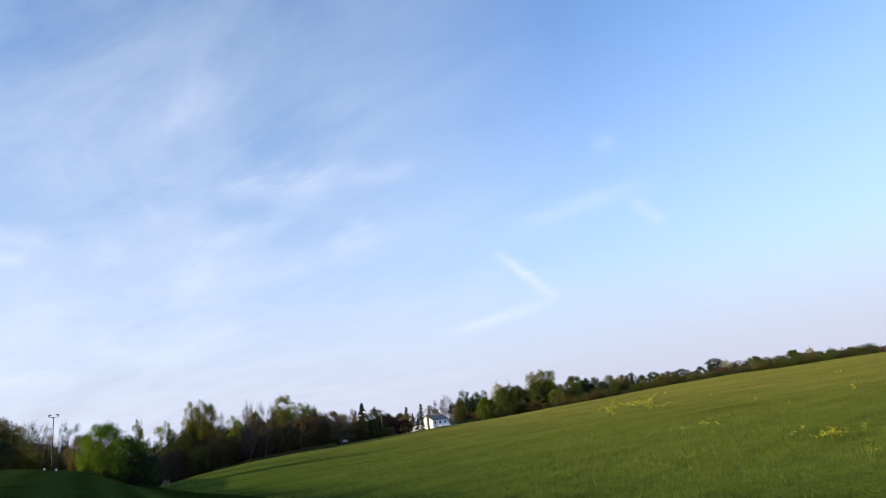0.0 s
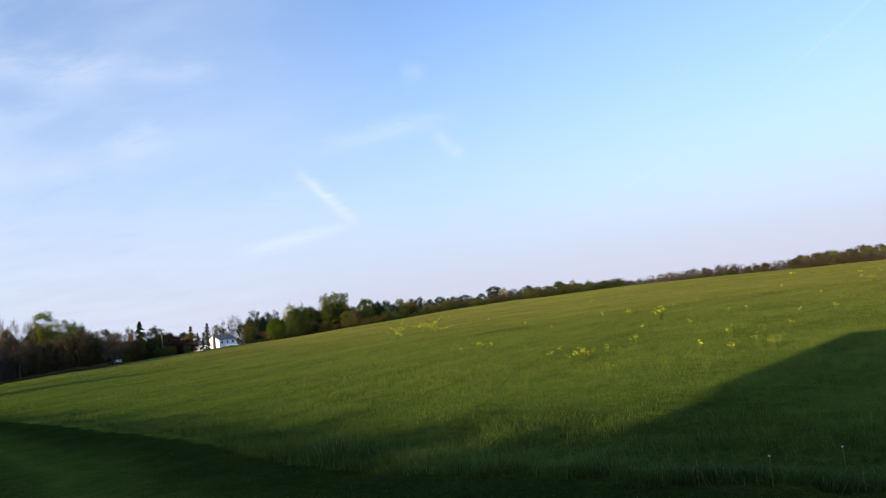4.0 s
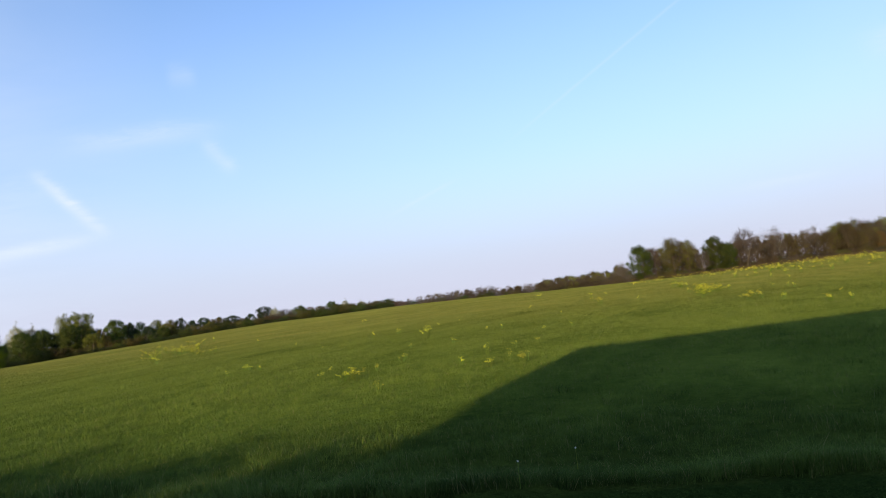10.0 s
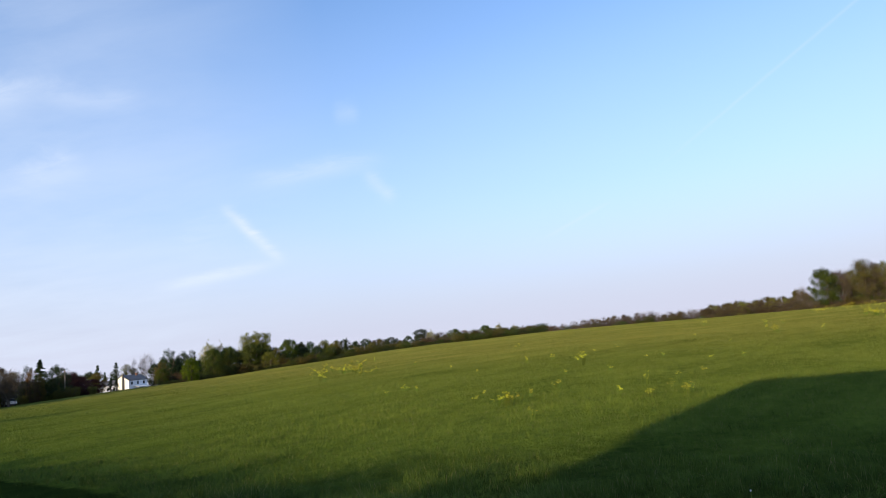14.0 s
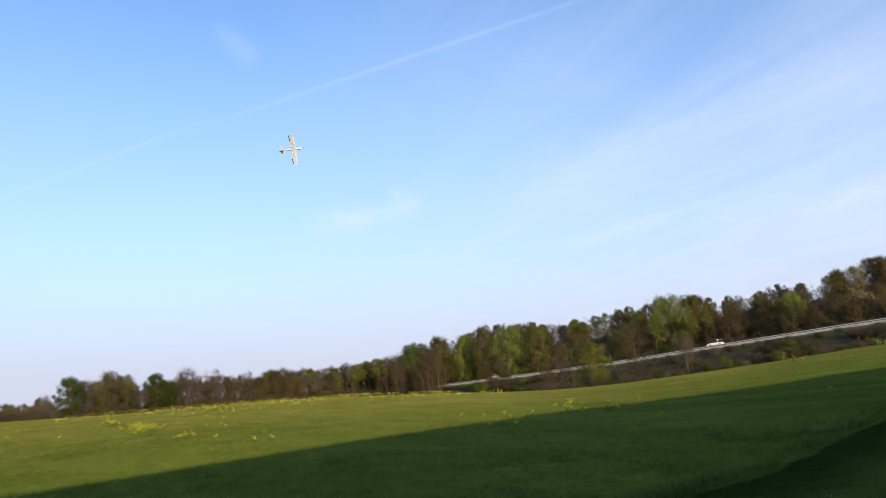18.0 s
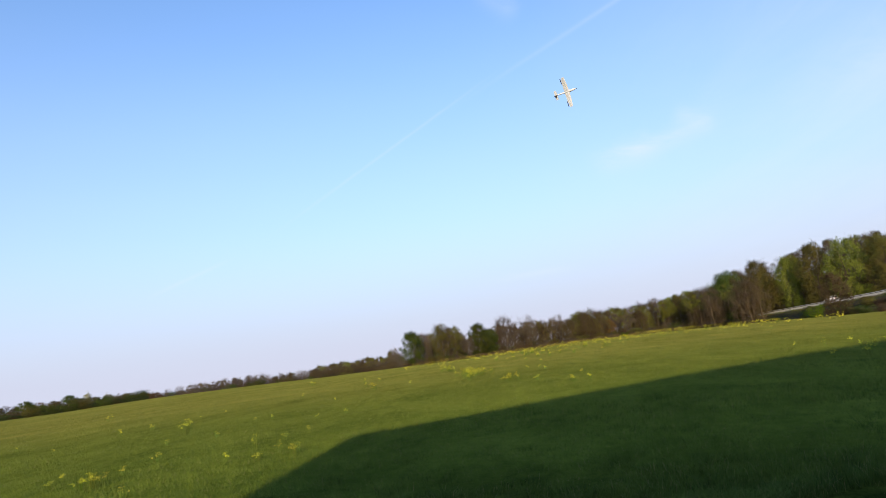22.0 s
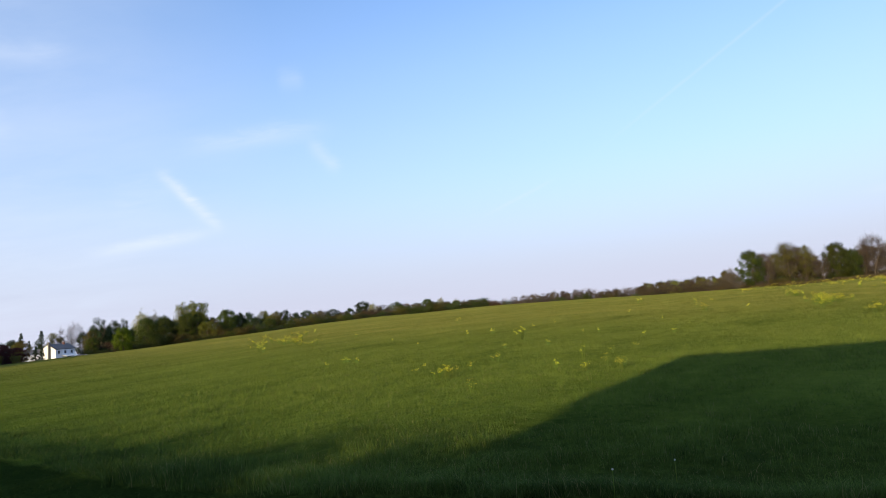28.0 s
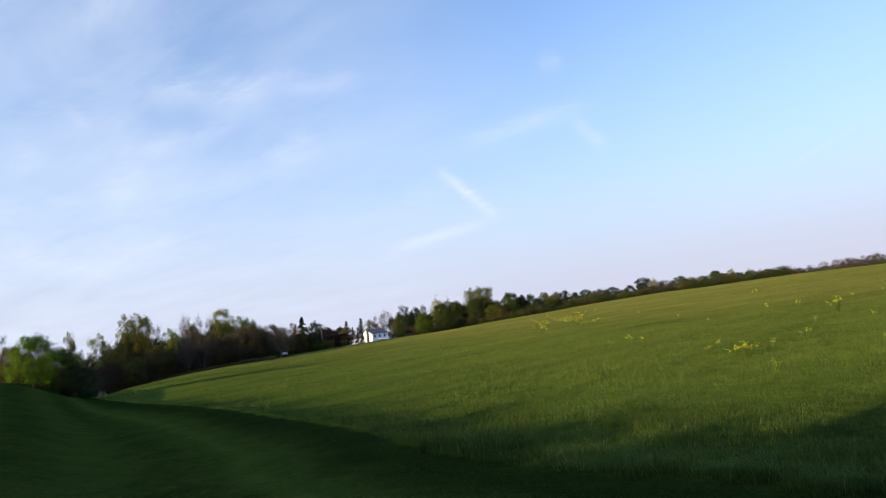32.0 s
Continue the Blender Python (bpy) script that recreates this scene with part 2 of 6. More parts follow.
# ---- materials ----
def material(name, build, rough=0.9, spec=0.2, through_light=0.0):
    m = bpy.data.materials.new(name)
    m.use_nodes = True
    n = Nodes(m.node_tree)
    b = n.add("ShaderNodeBsdfPrincipled")
    b.inputs["Roughness"].default_value = rough
    b.inputs["Specular IOR Level"].default_value = spec
    colour = build(n, b)
    n.put(colour, b.inputs["Base Color"])
    out = n.add("ShaderNodeOutputMaterial")
    if through_light:
        # thin leaves let part of the light through
        t, mix = n.add("ShaderNodeBsdfTranslucent"), n.add("ShaderNodeMixShader")
        n.put(n.mix(1.0, colour, (1.5, 1.5, 1.1), "MULTIPLY"), t.inputs["Color"])
        mix.inputs[0].default_value = through_light
        n.tree.links.new(b.outputs[0], mix.inputs[1])
        n.tree.links.new(t.outputs[0], mix.inputs[2])
        n.tree.links.new(mix.outputs[0], out.inputs[0])
    else:
        n.tree.links.new(b.outputs[0], out.inputs[0])
    return m


def place_of(n):
    return n.add("ShaderNodeNewGeometry").outputs["Position"]


def bump(n, b, height, strength, dist):
    k = n.add("ShaderNodeBump")
    k.inputs["Strength"].default_value = strength
    k.inputs["Distance"].default_value = dist
    n.put(height, k.inputs["Height"])
    n.put(k.outputs[0], b.inputs["Normal"])


def stripes(n, p):
    """Soft bands left by the mower, side by side along the lawn's edge, with one pale line of unmown stalks."""
    a = n.add("ShaderNodeAttribute")
    a.attribute_name = "mown"
    off = n.math("ADD", a.outputs["Fac"], n.math("MULTIPLY", n.math("SUBTRACT", n.noise(p, 0.35, 3.0), 0.5), 0.5))
    wave = n.span(n.math("SINE", n.math("ADD", n.math("MULTIPLY", off, 2.6), 3.14)), -0.9, 0.9)
    line = n.span(n.math("ABSOLUTE", n.math("SUBTRACT", off, 2.05)), 0.08, 0.3, 0.8, 0.0)
    return n.math("ADD", wave, line)


def dark_strip(n, p, colour):
    """Turns the lawn colour darker in a ragged strip along the meadow."""
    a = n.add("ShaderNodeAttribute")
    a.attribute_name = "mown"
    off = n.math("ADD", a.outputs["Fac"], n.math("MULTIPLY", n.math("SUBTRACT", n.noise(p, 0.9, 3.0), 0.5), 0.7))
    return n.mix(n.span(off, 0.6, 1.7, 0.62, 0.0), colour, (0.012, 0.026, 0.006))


def leafy(name, a, c, tip=None, size=0.35, glow=0.35):
    """Foliage: each leaf its own shade between a and c, with slow drift over the crown and from tree to tree."""
    def build(n, b):
        g = n.add("ShaderNodeNewGeometry")
        one = g.outputs["Random Per Island"]
        tree = n.add("ShaderNodeObjectInfo").outputs["Random"]
        patchy = n.noise(g.outputs["Position"], size, 2.0)
        col = n.mix(n.math("ADD", n.math("MULTIPLY", one, 0.5), n.math("MULTIPLY", n.span(patchy, 0.3, 0.7), 0.5)), a, c)
        if tip:
            col = n.mix(n.span(one, 0.82, 0.95), col, tip)
        h = n.add("ShaderNodeHueSaturation")
        n.put(n.span(tree, 0, 1, 0.475, 0.52), h.inputs["Hue"])
        n.put(n.span(tree, 0, 1, 0.8, 1.32), h.inputs["Value"])
        n.put(col, h.inputs["Color"])
        b.inputs["Transmission Weight"].default_value = 0.0
        b.inputs["Subsurface Weight"].default_value = 0.0
        return h.outputs[0]
    return material(name, build, 0.75, 0.15, glow)


def up_slope(n, p):
    """From the coarse dark grass beside the lawn to the finer, paler sward up the eastern slope."""
    sep = n.add("ShaderNodeSeparateXYZ")
    n.put(p, sep.inputs[0])
    run = n.math("ADD", n.math("MULTIPLY", sep.outputs[0], 0.88), n.math("MULTIPLY", sep.outputs[1], 0.47))
    return n.span(n.math("ADD", run, n.math("MULTIPLY", n.noise(p, 0.05, 3.0), 24.0)), 20, 80)


def grassy(name, a, c, dry, mown=0.0, slope=None):
    """Grass: each blade its own shade, in patches of a few steps and in tussocks, with some dry blades."""
    def build(n, b):
        g = n.add("ShaderNodeNewGeometry")
        one = g.outputs["Random Per Island"]
        patches = n.span(n.noise(n.scaled(g.outputs["Position"], (0.25, 0.6, 0.3), 25), 1.0, 3.0, 0.6, 0.5), 0.34, 0.66)
        tussock = n.span(n.noise(g.outputs["Position"], 2.0, 3.0, 0.6), 0.40, 0.60)
        f = n.math("ADD", n.math("MULTIPLY", one, 0.44), n.math("ADD", n.math("MULTIPLY", patches, 0.28), n.math("MULTIPLY", tussock, 0.28)))
        if mown:
            f = n.math("ADD", n.math("MULTIPLY", f, 0.8), n.math("MULTIPLY", stripes(n, g.outputs["Position"]), 0.12))
        green = n.mix(f, a, c)
        if slope:
            # near the lawn a darker pair, its dark end painting the shaded gaps between blades
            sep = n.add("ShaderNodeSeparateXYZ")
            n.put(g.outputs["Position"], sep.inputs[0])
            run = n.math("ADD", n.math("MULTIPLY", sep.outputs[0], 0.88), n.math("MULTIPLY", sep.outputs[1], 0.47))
            past_edge = n.span(n.math("ADD", run, n.math("MULTIPLY", patches, 3.0)), 6.5, 14.0)
            green = n.mix(past_edge, n.mix(f, GRASS_AND_GAPS[0], GRASS_AND_GAPS[1]), green)
            green = n.mix(up_slope(n, g.outputs["Position"]), green, n.mix(f, *slope))
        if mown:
            green = dark_strip(n, g.outputs["Position"], green)
        return n.mix(n.span(one, 0.93, 0.97), green, dry)
    return material(name, build, 0.9, 0.05)


def bark(name, a, c):
    def build(n, b):
        p = n.scaled(place_of(n), (3.0, 3.0, 0.6))
        f = n.noise(p, 2.0, 5.0)
        bump(n, b, f, 0.6, 0.03)
        return n.mix(n.span(f, 0.3, 0.7), a, c)
    return material(name, build, 0.95, 0.1)


def painted(name, a, spread=0.12, scale=2.0, rough=0.6, metal=0.0, stain=None):
    """Paint, plaster, metal or stone with slow stains and fine grain."""
    def build(n, b):
        b.inputs["Metallic"].default_value = metal
        p = place_of(n)
        f = n.math("ADD", n.math("MULTIPLY", n.noise(p, scale, 4.0), 0.6), n.math("MULTIPLY", n.noise(p, scale * 14, 3.0), 0.4))
        bump(n, b, f, 0.15, 0.01)
        dark = tuple(x * (1 - spread * 2) for x in a) if stain is None else stain
        return n.mix(n.span(f, 0.35, 0.65), dark, a)
    return material(name, build, rough, 0.3)


def field_build(n, b):
    p = place_of(n)
    big = n.noise(n.scaled(p, (0.012, 0.03, 1), 25), 1.0, 4.0, 0.6, 0.6)
    mid = n.noise(n.scaled(p, (0.12, 0.35, 1), 25), 1.0, 5.0, 0.65, 0.4)
    small = n.noise(p, 3.5, 4.0, 0.7)
    tuft = n.noise(p, 14.0, 3.0, 0.7)
    f = n.math("ADD", n.math("MULTIPLY", big, 0.35), n.math("ADD", n.math("MULTIPLY", mid, 0.4), n.math("MULTIPLY", small, 0.25)))
    col = n.mix(n.span(f, 0.36, 0.64), FIELD_DARK, FIELD_LIGHT)
    col = n.mix(up_slope(n, p), col, n.mix(n.span(f, 0.36, 0.64), *SWARD))
    b.inputs["Diffuse Roughness"].default_value = 1.0
    col = n.mix(n.math("MULTIPLY", n.span(tuft, 0.55, 0.8), 0.4), col, (0.15, 0.17, 0.05))
    bump(n, b, n.math("ADD", n.math("MULTIPLY", small, 0.5), n.math("MULTIPLY", tuft, 0.5)), 0.9, 0.25)
    # shade at the foot of the tall grass, put into the ground colour nearby
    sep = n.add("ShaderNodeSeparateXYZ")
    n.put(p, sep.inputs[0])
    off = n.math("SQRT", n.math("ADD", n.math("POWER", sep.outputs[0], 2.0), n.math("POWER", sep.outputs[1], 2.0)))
    foot_shade = n.mix(n.span(small, 0.35, 0.65), (0.022, 0.036, 0.008), (0.048, 0.072, 0.014))
    return n.mix(n.span(n.math("ADD", off, n.math("MULTIPLY", mid, 6.0)), 9, 15), foot_shade, col)


def lawn_colour(n, p):
    f = n.math("ADD", n.math("MULTIPLY", n.noise(p, 0.9, 5.0, 0.7), 0.6), n.math("MULTIPLY", n.noise(p, 4.5, 4.0, 0.7), 0.4))
    g = n.noise(p, 22.0, 3.0, 0.7)
    mixf = n.math("ADD", n.math("MULTIPLY", f, 0.5), n.math("ADD", n.math("MULTIPLY", g, 0.28), n.math("MULTIPLY", stripes(n, p), 0.09)))
    return dark_strip(n, p, n.mix(n.span(mixf, 0.27, 0.62), (0.015, 0.035, 0.007), (0.080, 0.120, 0.023)))


def ground_build(n, b):
    """Meadow and mown lawn on one sheet, parted along the lawn's edge."""
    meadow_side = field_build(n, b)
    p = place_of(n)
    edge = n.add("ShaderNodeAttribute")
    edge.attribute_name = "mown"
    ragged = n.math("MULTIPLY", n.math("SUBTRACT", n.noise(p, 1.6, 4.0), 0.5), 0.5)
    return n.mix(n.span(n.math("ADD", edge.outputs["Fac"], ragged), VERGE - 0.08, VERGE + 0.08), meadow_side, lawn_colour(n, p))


# where the mown lawn gives way to the tall grass
VERGE = 0.02
FIELD_DARK, FIELD_LIGHT = (0.033, 0.068, 0.011), (0.136, 0.192, 0.031)
GRASS_AND_GAPS = ((0.007, 0.021, 0.004), (0.084, 0.138, 0.027))
SWARD = ((0.090, 0.112, 0.024), (0.208, 0.212, 0.050))
M = {
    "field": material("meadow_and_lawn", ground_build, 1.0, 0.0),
    "litter": painted("leaf_litter", (0.040, 0.031, 0.020), 0.25, 0.6, 1.0, stain=(0.020, 0.018, 0.010)),
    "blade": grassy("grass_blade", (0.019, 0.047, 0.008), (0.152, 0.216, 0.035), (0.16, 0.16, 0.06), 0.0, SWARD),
    "short": grassy("short_grass_blade", (0.018, 0.042, 0.008), (0.092, 0.140, 0.029), (0.11, 0.12, 0.045), 1.0),
    "petal": leafy("yellow_petal", (0.60, 0.56, 0.03), (0.80, 0.76, 0.07)),
    "stem": leafy("green_stem", (0.070, 0.115, 0.016), (0.115, 0.165, 0.028)),
    "white": painted("white_seed_head", (0.75, 0.75, 0.72)),
    "straw": painted("bleached_straw", (0.42, 0.40, 0.34)),
    "bark": bark("brown_bark", (0.045, 0.035, 0.025), (0.13, 0.105, 0.08)),
    "pale_bark": bark("pale_bark", (0.050, 0.042, 0.033), (0.125, 0.105, 0.083)),
    "twig": leafy("bare_twig", (0.036, 0.029, 0.022), (0.096, 0.077, 0.060), glow=0.0),
    "bud": leafy("brown_bud", (0.034, 0.025, 0.014), (0.092, 0.066, 0.035), glow=0.15),
    "green": leafy("green_leaf", (0.028, 0.048, 0.010), (0.074, 0.100, 0.021)),
    "lime": leafy("young_leaf", (0.088, 0.112, 0.017), (0.172, 0.192, 0.036)),
    "bright": leafy("bright_leaf", (0.040, 0.078, 0.005), (0.100, 0.150, 0.011)),
    "pale": leafy("pale_blossom_leaf", (0.19, 0.19, 0.11), (0.33, 0.32, 0.21)),
    "dark": leafy("dark_needle", (0.012, 0.026, 0.012), (0.035, 0.058, 0.022), glow=0.1),
    "olive": leafy("olive_leaf", (0.056, 0.056, 0.014), (0.122, 0.108, 0.031)),
    "purple": leafy("purple_leaf", (0.028, 0.010, 0.012), (0.070, 0.023, 0.026)),
    "rust": leafy("rust_leaf", (0.080, 0.042, 0.016), (0.145, 0.080, 0.028)),
    "siding": painted("white_siding", (0.74, 0.77, 0.80), 0.05),
    "roof": painted("grey_shingle", (0.13, 0.135, 0.15), 0.15, 3.0, 0.9),
    "brick": painted("brick_red", (0.26, 0.13, 0.09), 0.2, 4.0, 0.9),
    "glass": painted("window_glass", (0.03, 0.035, 0.045), 0.2, 1.0, 0.08),
    "concrete": painted("concrete", (0.36, 0.37, 0.39), 0.15, 0.8, 0.9),
    "wall_stone": painted("weathered_concrete", (0.11, 0.11, 0.115), 0.2, 0.7, 0.95),
    "asphalt": painted("asphalt", (0.05, 0.05, 0.052), 0.15, 2.0, 0.9),
    "steel": painted("galvanised_steel", (0.55, 0.56, 0.57), 0.1, 2.0, 0.45, 0.8),
    "dark_metal": painted("dark_metal", (0.07, 0.07, 0.075), 0.1, 2.0, 0.5, 0.6),
    "wood": painted("weathered_wood", (0.30, 0.25, 0.20), 0.2, 3.0, 0.9),
    "car_white": painted("white_car_paint", (0.80, 0.80, 0.80), 0.03, 1.0, 0.25),
    "tyre": painted("tyre_rubber", (0.02, 0.02, 0.02), 0.1, 3.0, 0.9),
    "foam": painted("white_foam", (0.52, 0.58, 0.74), 0.04, 6.0, 0.5),
    "lamp_lens": painted("lamp_lens", (0.5, 0.5, 0.48), 0.05, 6.0, 0.3),
    "red_glass": painted("red_lamp_glass", (0.35, 0.02, 0.02), 0.1, 6.0, 0.2),
}


# ---- mesh helpers ----
def mesh_of(name, verts, faces, mat=None, smooth=False, normals=None):
    """A mesh from arrays; faces is an (n, k) array."""
    verts, faces = np.asarray(verts, np.float32), np.asarray(faces, np.int32)
    me = bpy.data.meshes.new(name)
    n, k = faces.shape
    me.vertices.add(len(verts))
    me.vertices.foreach_set("co", verts.ravel())
    me.loops.add(n * k)
    me.loops.foreach_set("vertex_index", faces.ravel())
    me.polygons.add(n)
    me.polygons.foreach_set("loop_start", np.arange(0, n * k, k, dtype=np.int32))
    me.polygons.foreach_set("use_smooth", np.full(n, smooth))
    me.update(calc_edges=True)
    if normals is not None:
        me.normals_split_custom_set_from_vertices(np.asarray(normals, np.float32))
    if mat:
        me.materials.append(M[mat])
    return me


def part(name, bm, mat, parent=None, label=""):
    """Links a bmesh, or a ready mesh, as one object under a thing."""
    if isinstance(bm, bpy.types.Mesh):
        me = bm
    else:
        me = bpy.data.meshes.new(name)
        bm.to_mesh(me)
        bm.free()
        me.materials.append(M[mat])
    ob = new(name, me)
    ob.parent = parent
    if label:
        ob["label"] = label
    return ob


def box(bm, x0, x1, y0, y1, z0, z1, bevel=0.0):
    c = bmesh.ops.create_cube(bm, size=1.0, matrix=Matrix.Translation(((x0 + x1) / 2, (y0 + y1) / 2, (z0 + z1) / 2)) @ Matrix.Diagonal((x1 - x0, y1 - y0, z1 - z0, 1)))
    if bevel:
        es = list({e for v in c["verts"] for e in v.link_edges})
        bmesh.ops.bevel(bm, geom=es, offset=bevel, segments=2, affect="EDGES")
    return bm


def boxed(*args, bevel=0.0):
    return box(bmesh.new(), *args, bevel=bevel)


def tube(points, radii, sides=6):
    """Verts and quads of a tapered tube along a line of points."""
    pts = [Vector(p) for p in points]
    verts, faces = [], []
    for i, p in enumerate(pts):
        d = (pts[min(i + 1, len(pts) - 1)] - pts[max(i - 1, 0)]).normalized()
        a = d.cross(Vector((0.31, 0.95, 0.05))).normalized()
        c = d.cross(a)
        for s in range(sides):
            t = math.tau * s / sides
            verts.append(p + (a * math.cos(t) + c * math.sin(t)) * radii[i])
    for i in range(len(pts) - 1):
        for s in range(sides):
            k = (s + 1) % sides
            faces.append((i * sides + s, i * sides + k, (i + 1) * sides + k, (i + 1) * sides + s))
    return verts, faces


def join(pieces):
    verts, faces = [], []
    for v, f in pieces:
        k = len(verts)
        verts += [tuple(p) for p in v]
        faces += [tuple(i + k for i in q) for q in f]
    return np.array(verts, np.float32), np.array(faces, np.int32)


# ---- ground: one sheet out to the horizon ----
def build_ground():
    rings = np.concatenate((np.linspace(0.5, 12, 46), np.geomspace(12.3, 330, 120), np.geomspace(345, 4600, 45)))
    az = np.radians(np.concatenate((np.arange(-50, 140, 0.75), np.arange(140, 310, 3.0))))
    rr, aa = np.meshgrid(rings, az, indexing="ij")
    x, y = rr * np.sin(aa), rr * np.cos(aa)
    z = land(x, y)
    n, m = rr.shape
    verts = np.stack((x, y, z), -1).reshape(-1, 3)
    verts = np.concatenate((verts, [[0, 0, float(land(0, 0))]]))
    i, j = np.meshgrid(np.arange(n - 1), np.arange(m), indexing="ij")
    k = (j + 1) % m
    quads = np.stack((i * m + j, (i + 1) * m + j, (i + 1) * m + k, i * m + k), -1).reshape(-1, 4)[:, ::-1]
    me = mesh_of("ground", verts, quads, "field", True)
    mid = verts[quads].mean(1)
    me.materials.append(M["litter"])
    r, bearing = np.hypot(mid[:, 0], mid[:, 1]), np.degrees(np.arctan2(mid[:, 0], mid[:, 1]))
    kind = np.zeros(len(mid), np.int32)
    # leaf litter under the woods, beyond the brow
    wooded = (r > np.interp(bearing, BROW_AZ, BROW_R) + 8) & (r < 700) & (bearing > -30) & (bearing < 150)
    wooded |= (r > 140) & (r < 700) & (bearing > -60) & (bearing <= -30)
    kind[wooded] = 1
    me.polygons.foreach_set("material_index", kind)
    hub = bmesh.new()
    hub.from_mesh(me)
    hub.verts.ensure_lookup_table()
    cap = hub.faces.new([hub.verts[q] for q in reversed(range(m))])
    cap.smooth = True
    hub.normal_update()
    hub.to_mesh(me)
    hub.free()
    side = np.clip(lawn_side(verts[:, 0], verts[:, 1]), -3, 14)
    side = np.where(np.hypot(verts[:, 0], verts[:, 1]) < 130, side, -3)
    me.attributes.new("mown", "FLOAT", "POINT").data.foreach_set("value", side.astype(np.float32))
    ob = new("ground", me)
    tagged(ob, "sloping green spring meadow beside a mown lawn", "field", kind="structure")


build_ground()

# ---- trees ----
def grow(rng, height, spread, levels, lean=0.1, start=0.3, fan=(5, 3, 3), rise=0.5, girth=0.022):
    """A branching skeleton: tapered tubes and the tips of its branches."""
    tubes, tips = [], []

    def shoot(p, d, length, rad, level):
        pts, rads = [p], [rad]
        steps = 4 if level == 0 else 3 if level == 1 else 2
        for s in range(steps):
            d = (d + Vector(rng.normal(0, 0.10 + 0.05 * level, 3)) + Vector((0, 0, 0.06 * level))).normalized()
            p = p + d * length / steps
            pts.append(p)
            rads.append(rad * (1 - 0.75 * (s + 1) / steps))
        tubes.append((tube(pts, rads, 7 if level == 0 else 4 if level == 1 else 3), level))
        if level >= levels:
            tips.append((pts[-1], length))
            return
        count = fan[min(level, len(fan) - 1)]
        for b in range(count):
            f = start + (1 - start) * (b + rng.random()) / count if level == 0 else 0.35 + 0.65 * (b + rng.random()) / count
            i = min(int(f * steps), steps - 1)
            at = pts[i].lerp(pts[i + 1], f * steps - i)
            turn = rng.random() * math.tau
            side = Vector((math.cos(turn), math.sin(turn), rise * (0.6 + 0.8 * rng.random())))
            nd = (side.normalized() * (1.0 if level == 0 else 0.75) + d * 0.45).normalized()
            nl = length * (spread if level == 0 else 0.55) * (0.75 + 0.5 * rng.random()) * (1.15 - 0.55 * f if level == 0 else 1)
            shoot(at, nd, nl, rads[i] * 0.55, level + 1)
        tips.append((pts[-1], length * 0.5))

    shoot(Vector((0, 0, -0.3)), Vector((rng.normal(0, lean * 0.4), rng.normal(0, lean * 0.4), 1)), height * 0.86, height * girth, 0)
    return tubes, tips


def leaves(rng, centres, radius, count, size, flat=0.0, thin=1.0):
    """Many small leaf faces scattered in clumps round the given centres."""
    centres = np.asarray(centres, float)
    i = rng.integers(0, len(centres), count)
    c = centres[i]
    off = rng.normal(0, 1, (count, 3))
    off *= (np.broadcast_to(radius, len(centres))[i] * rng.random(count) ** 0.4 / np.linalg.norm(off, axis=1))[:, None]
    off[:, 2] *= 1 - flat
    p = c + off
    a = rng.normal(0, 1, (count, 3))
    a[:, 2] *= 0.5
    a /= np.linalg.norm(a, axis=1)[:, None]
    b = np.cross(a, rng.normal(0, 1, (count, 3)))
    b /= np.linalg.norm(b, axis=1)[:, None]
    s = size * (0.6 + 0.8 * rng.random(count))[:, None]
    verts = np.stack((p - a * s, p + b * s * 1.1 * thin, p + a * s), 1)
    # leaves turn their upper face outwards from their spray and from the middle of the crown
    heart = centres.mean(0)
    out = 0.8 * off / (np.linalg.norm(off, axis=1)[:, None] + 1e-6) + (p - heart) / (np.linalg.norm(p - heart, axis=1)[:, None] + 1e-6)
    out /= np.linalg.norm(out, axis=1)[:, None] + 1e-6
    face = np.cross(verts[:, 1] - verts[:, 0], verts[:, 2] - verts[:, 0])
    face /= np.linalg.norm(face, axis=1)[:, None] + 1e-9
    back = (face * out).sum(1) < 0
    verts[back] = verts[back][:, ::-1]
    face[back] *= -1
    way = face * 0.45 + out * 0.75
    way /= np.linalg.norm(way, axis=1)[:, None] + 1e-9
    return verts.reshape(-1, 3), np.arange(count * 3, dtype=np.int32).reshape(-1, 3), np.repeat(way, 3, 0)


def twigs(rng, tips, count, length, width):
    """Fine bare twigs, each a slender sliver, fanning from the branch tips."""
    base = np.array([tuple(t[0]) for t in tips])
    i = rng.integers(0, len(base), count)
    p = base[i] + rng.normal(0, length * 0.35, (count, 3))
    d = rng.normal(0, 0.6, (count, 3)) + np.array((0, 0, 0.75))
    d /= np.linalg.norm(d, axis=1)[:, None]
    side = np.cross(d, rng.normal(0, 1, (count, 3)))
    side /= np.linalg.norm(side, axis=1)[:, None]
    L = length * (0.5 + rng.random(count))[:, None]
    verts = np.stack((p - side * width, p + side * width, p + d * L), 1).reshape(-1, 3)
    return verts, np.arange(count * 3, dtype=np.int32).reshape(-1, 3)


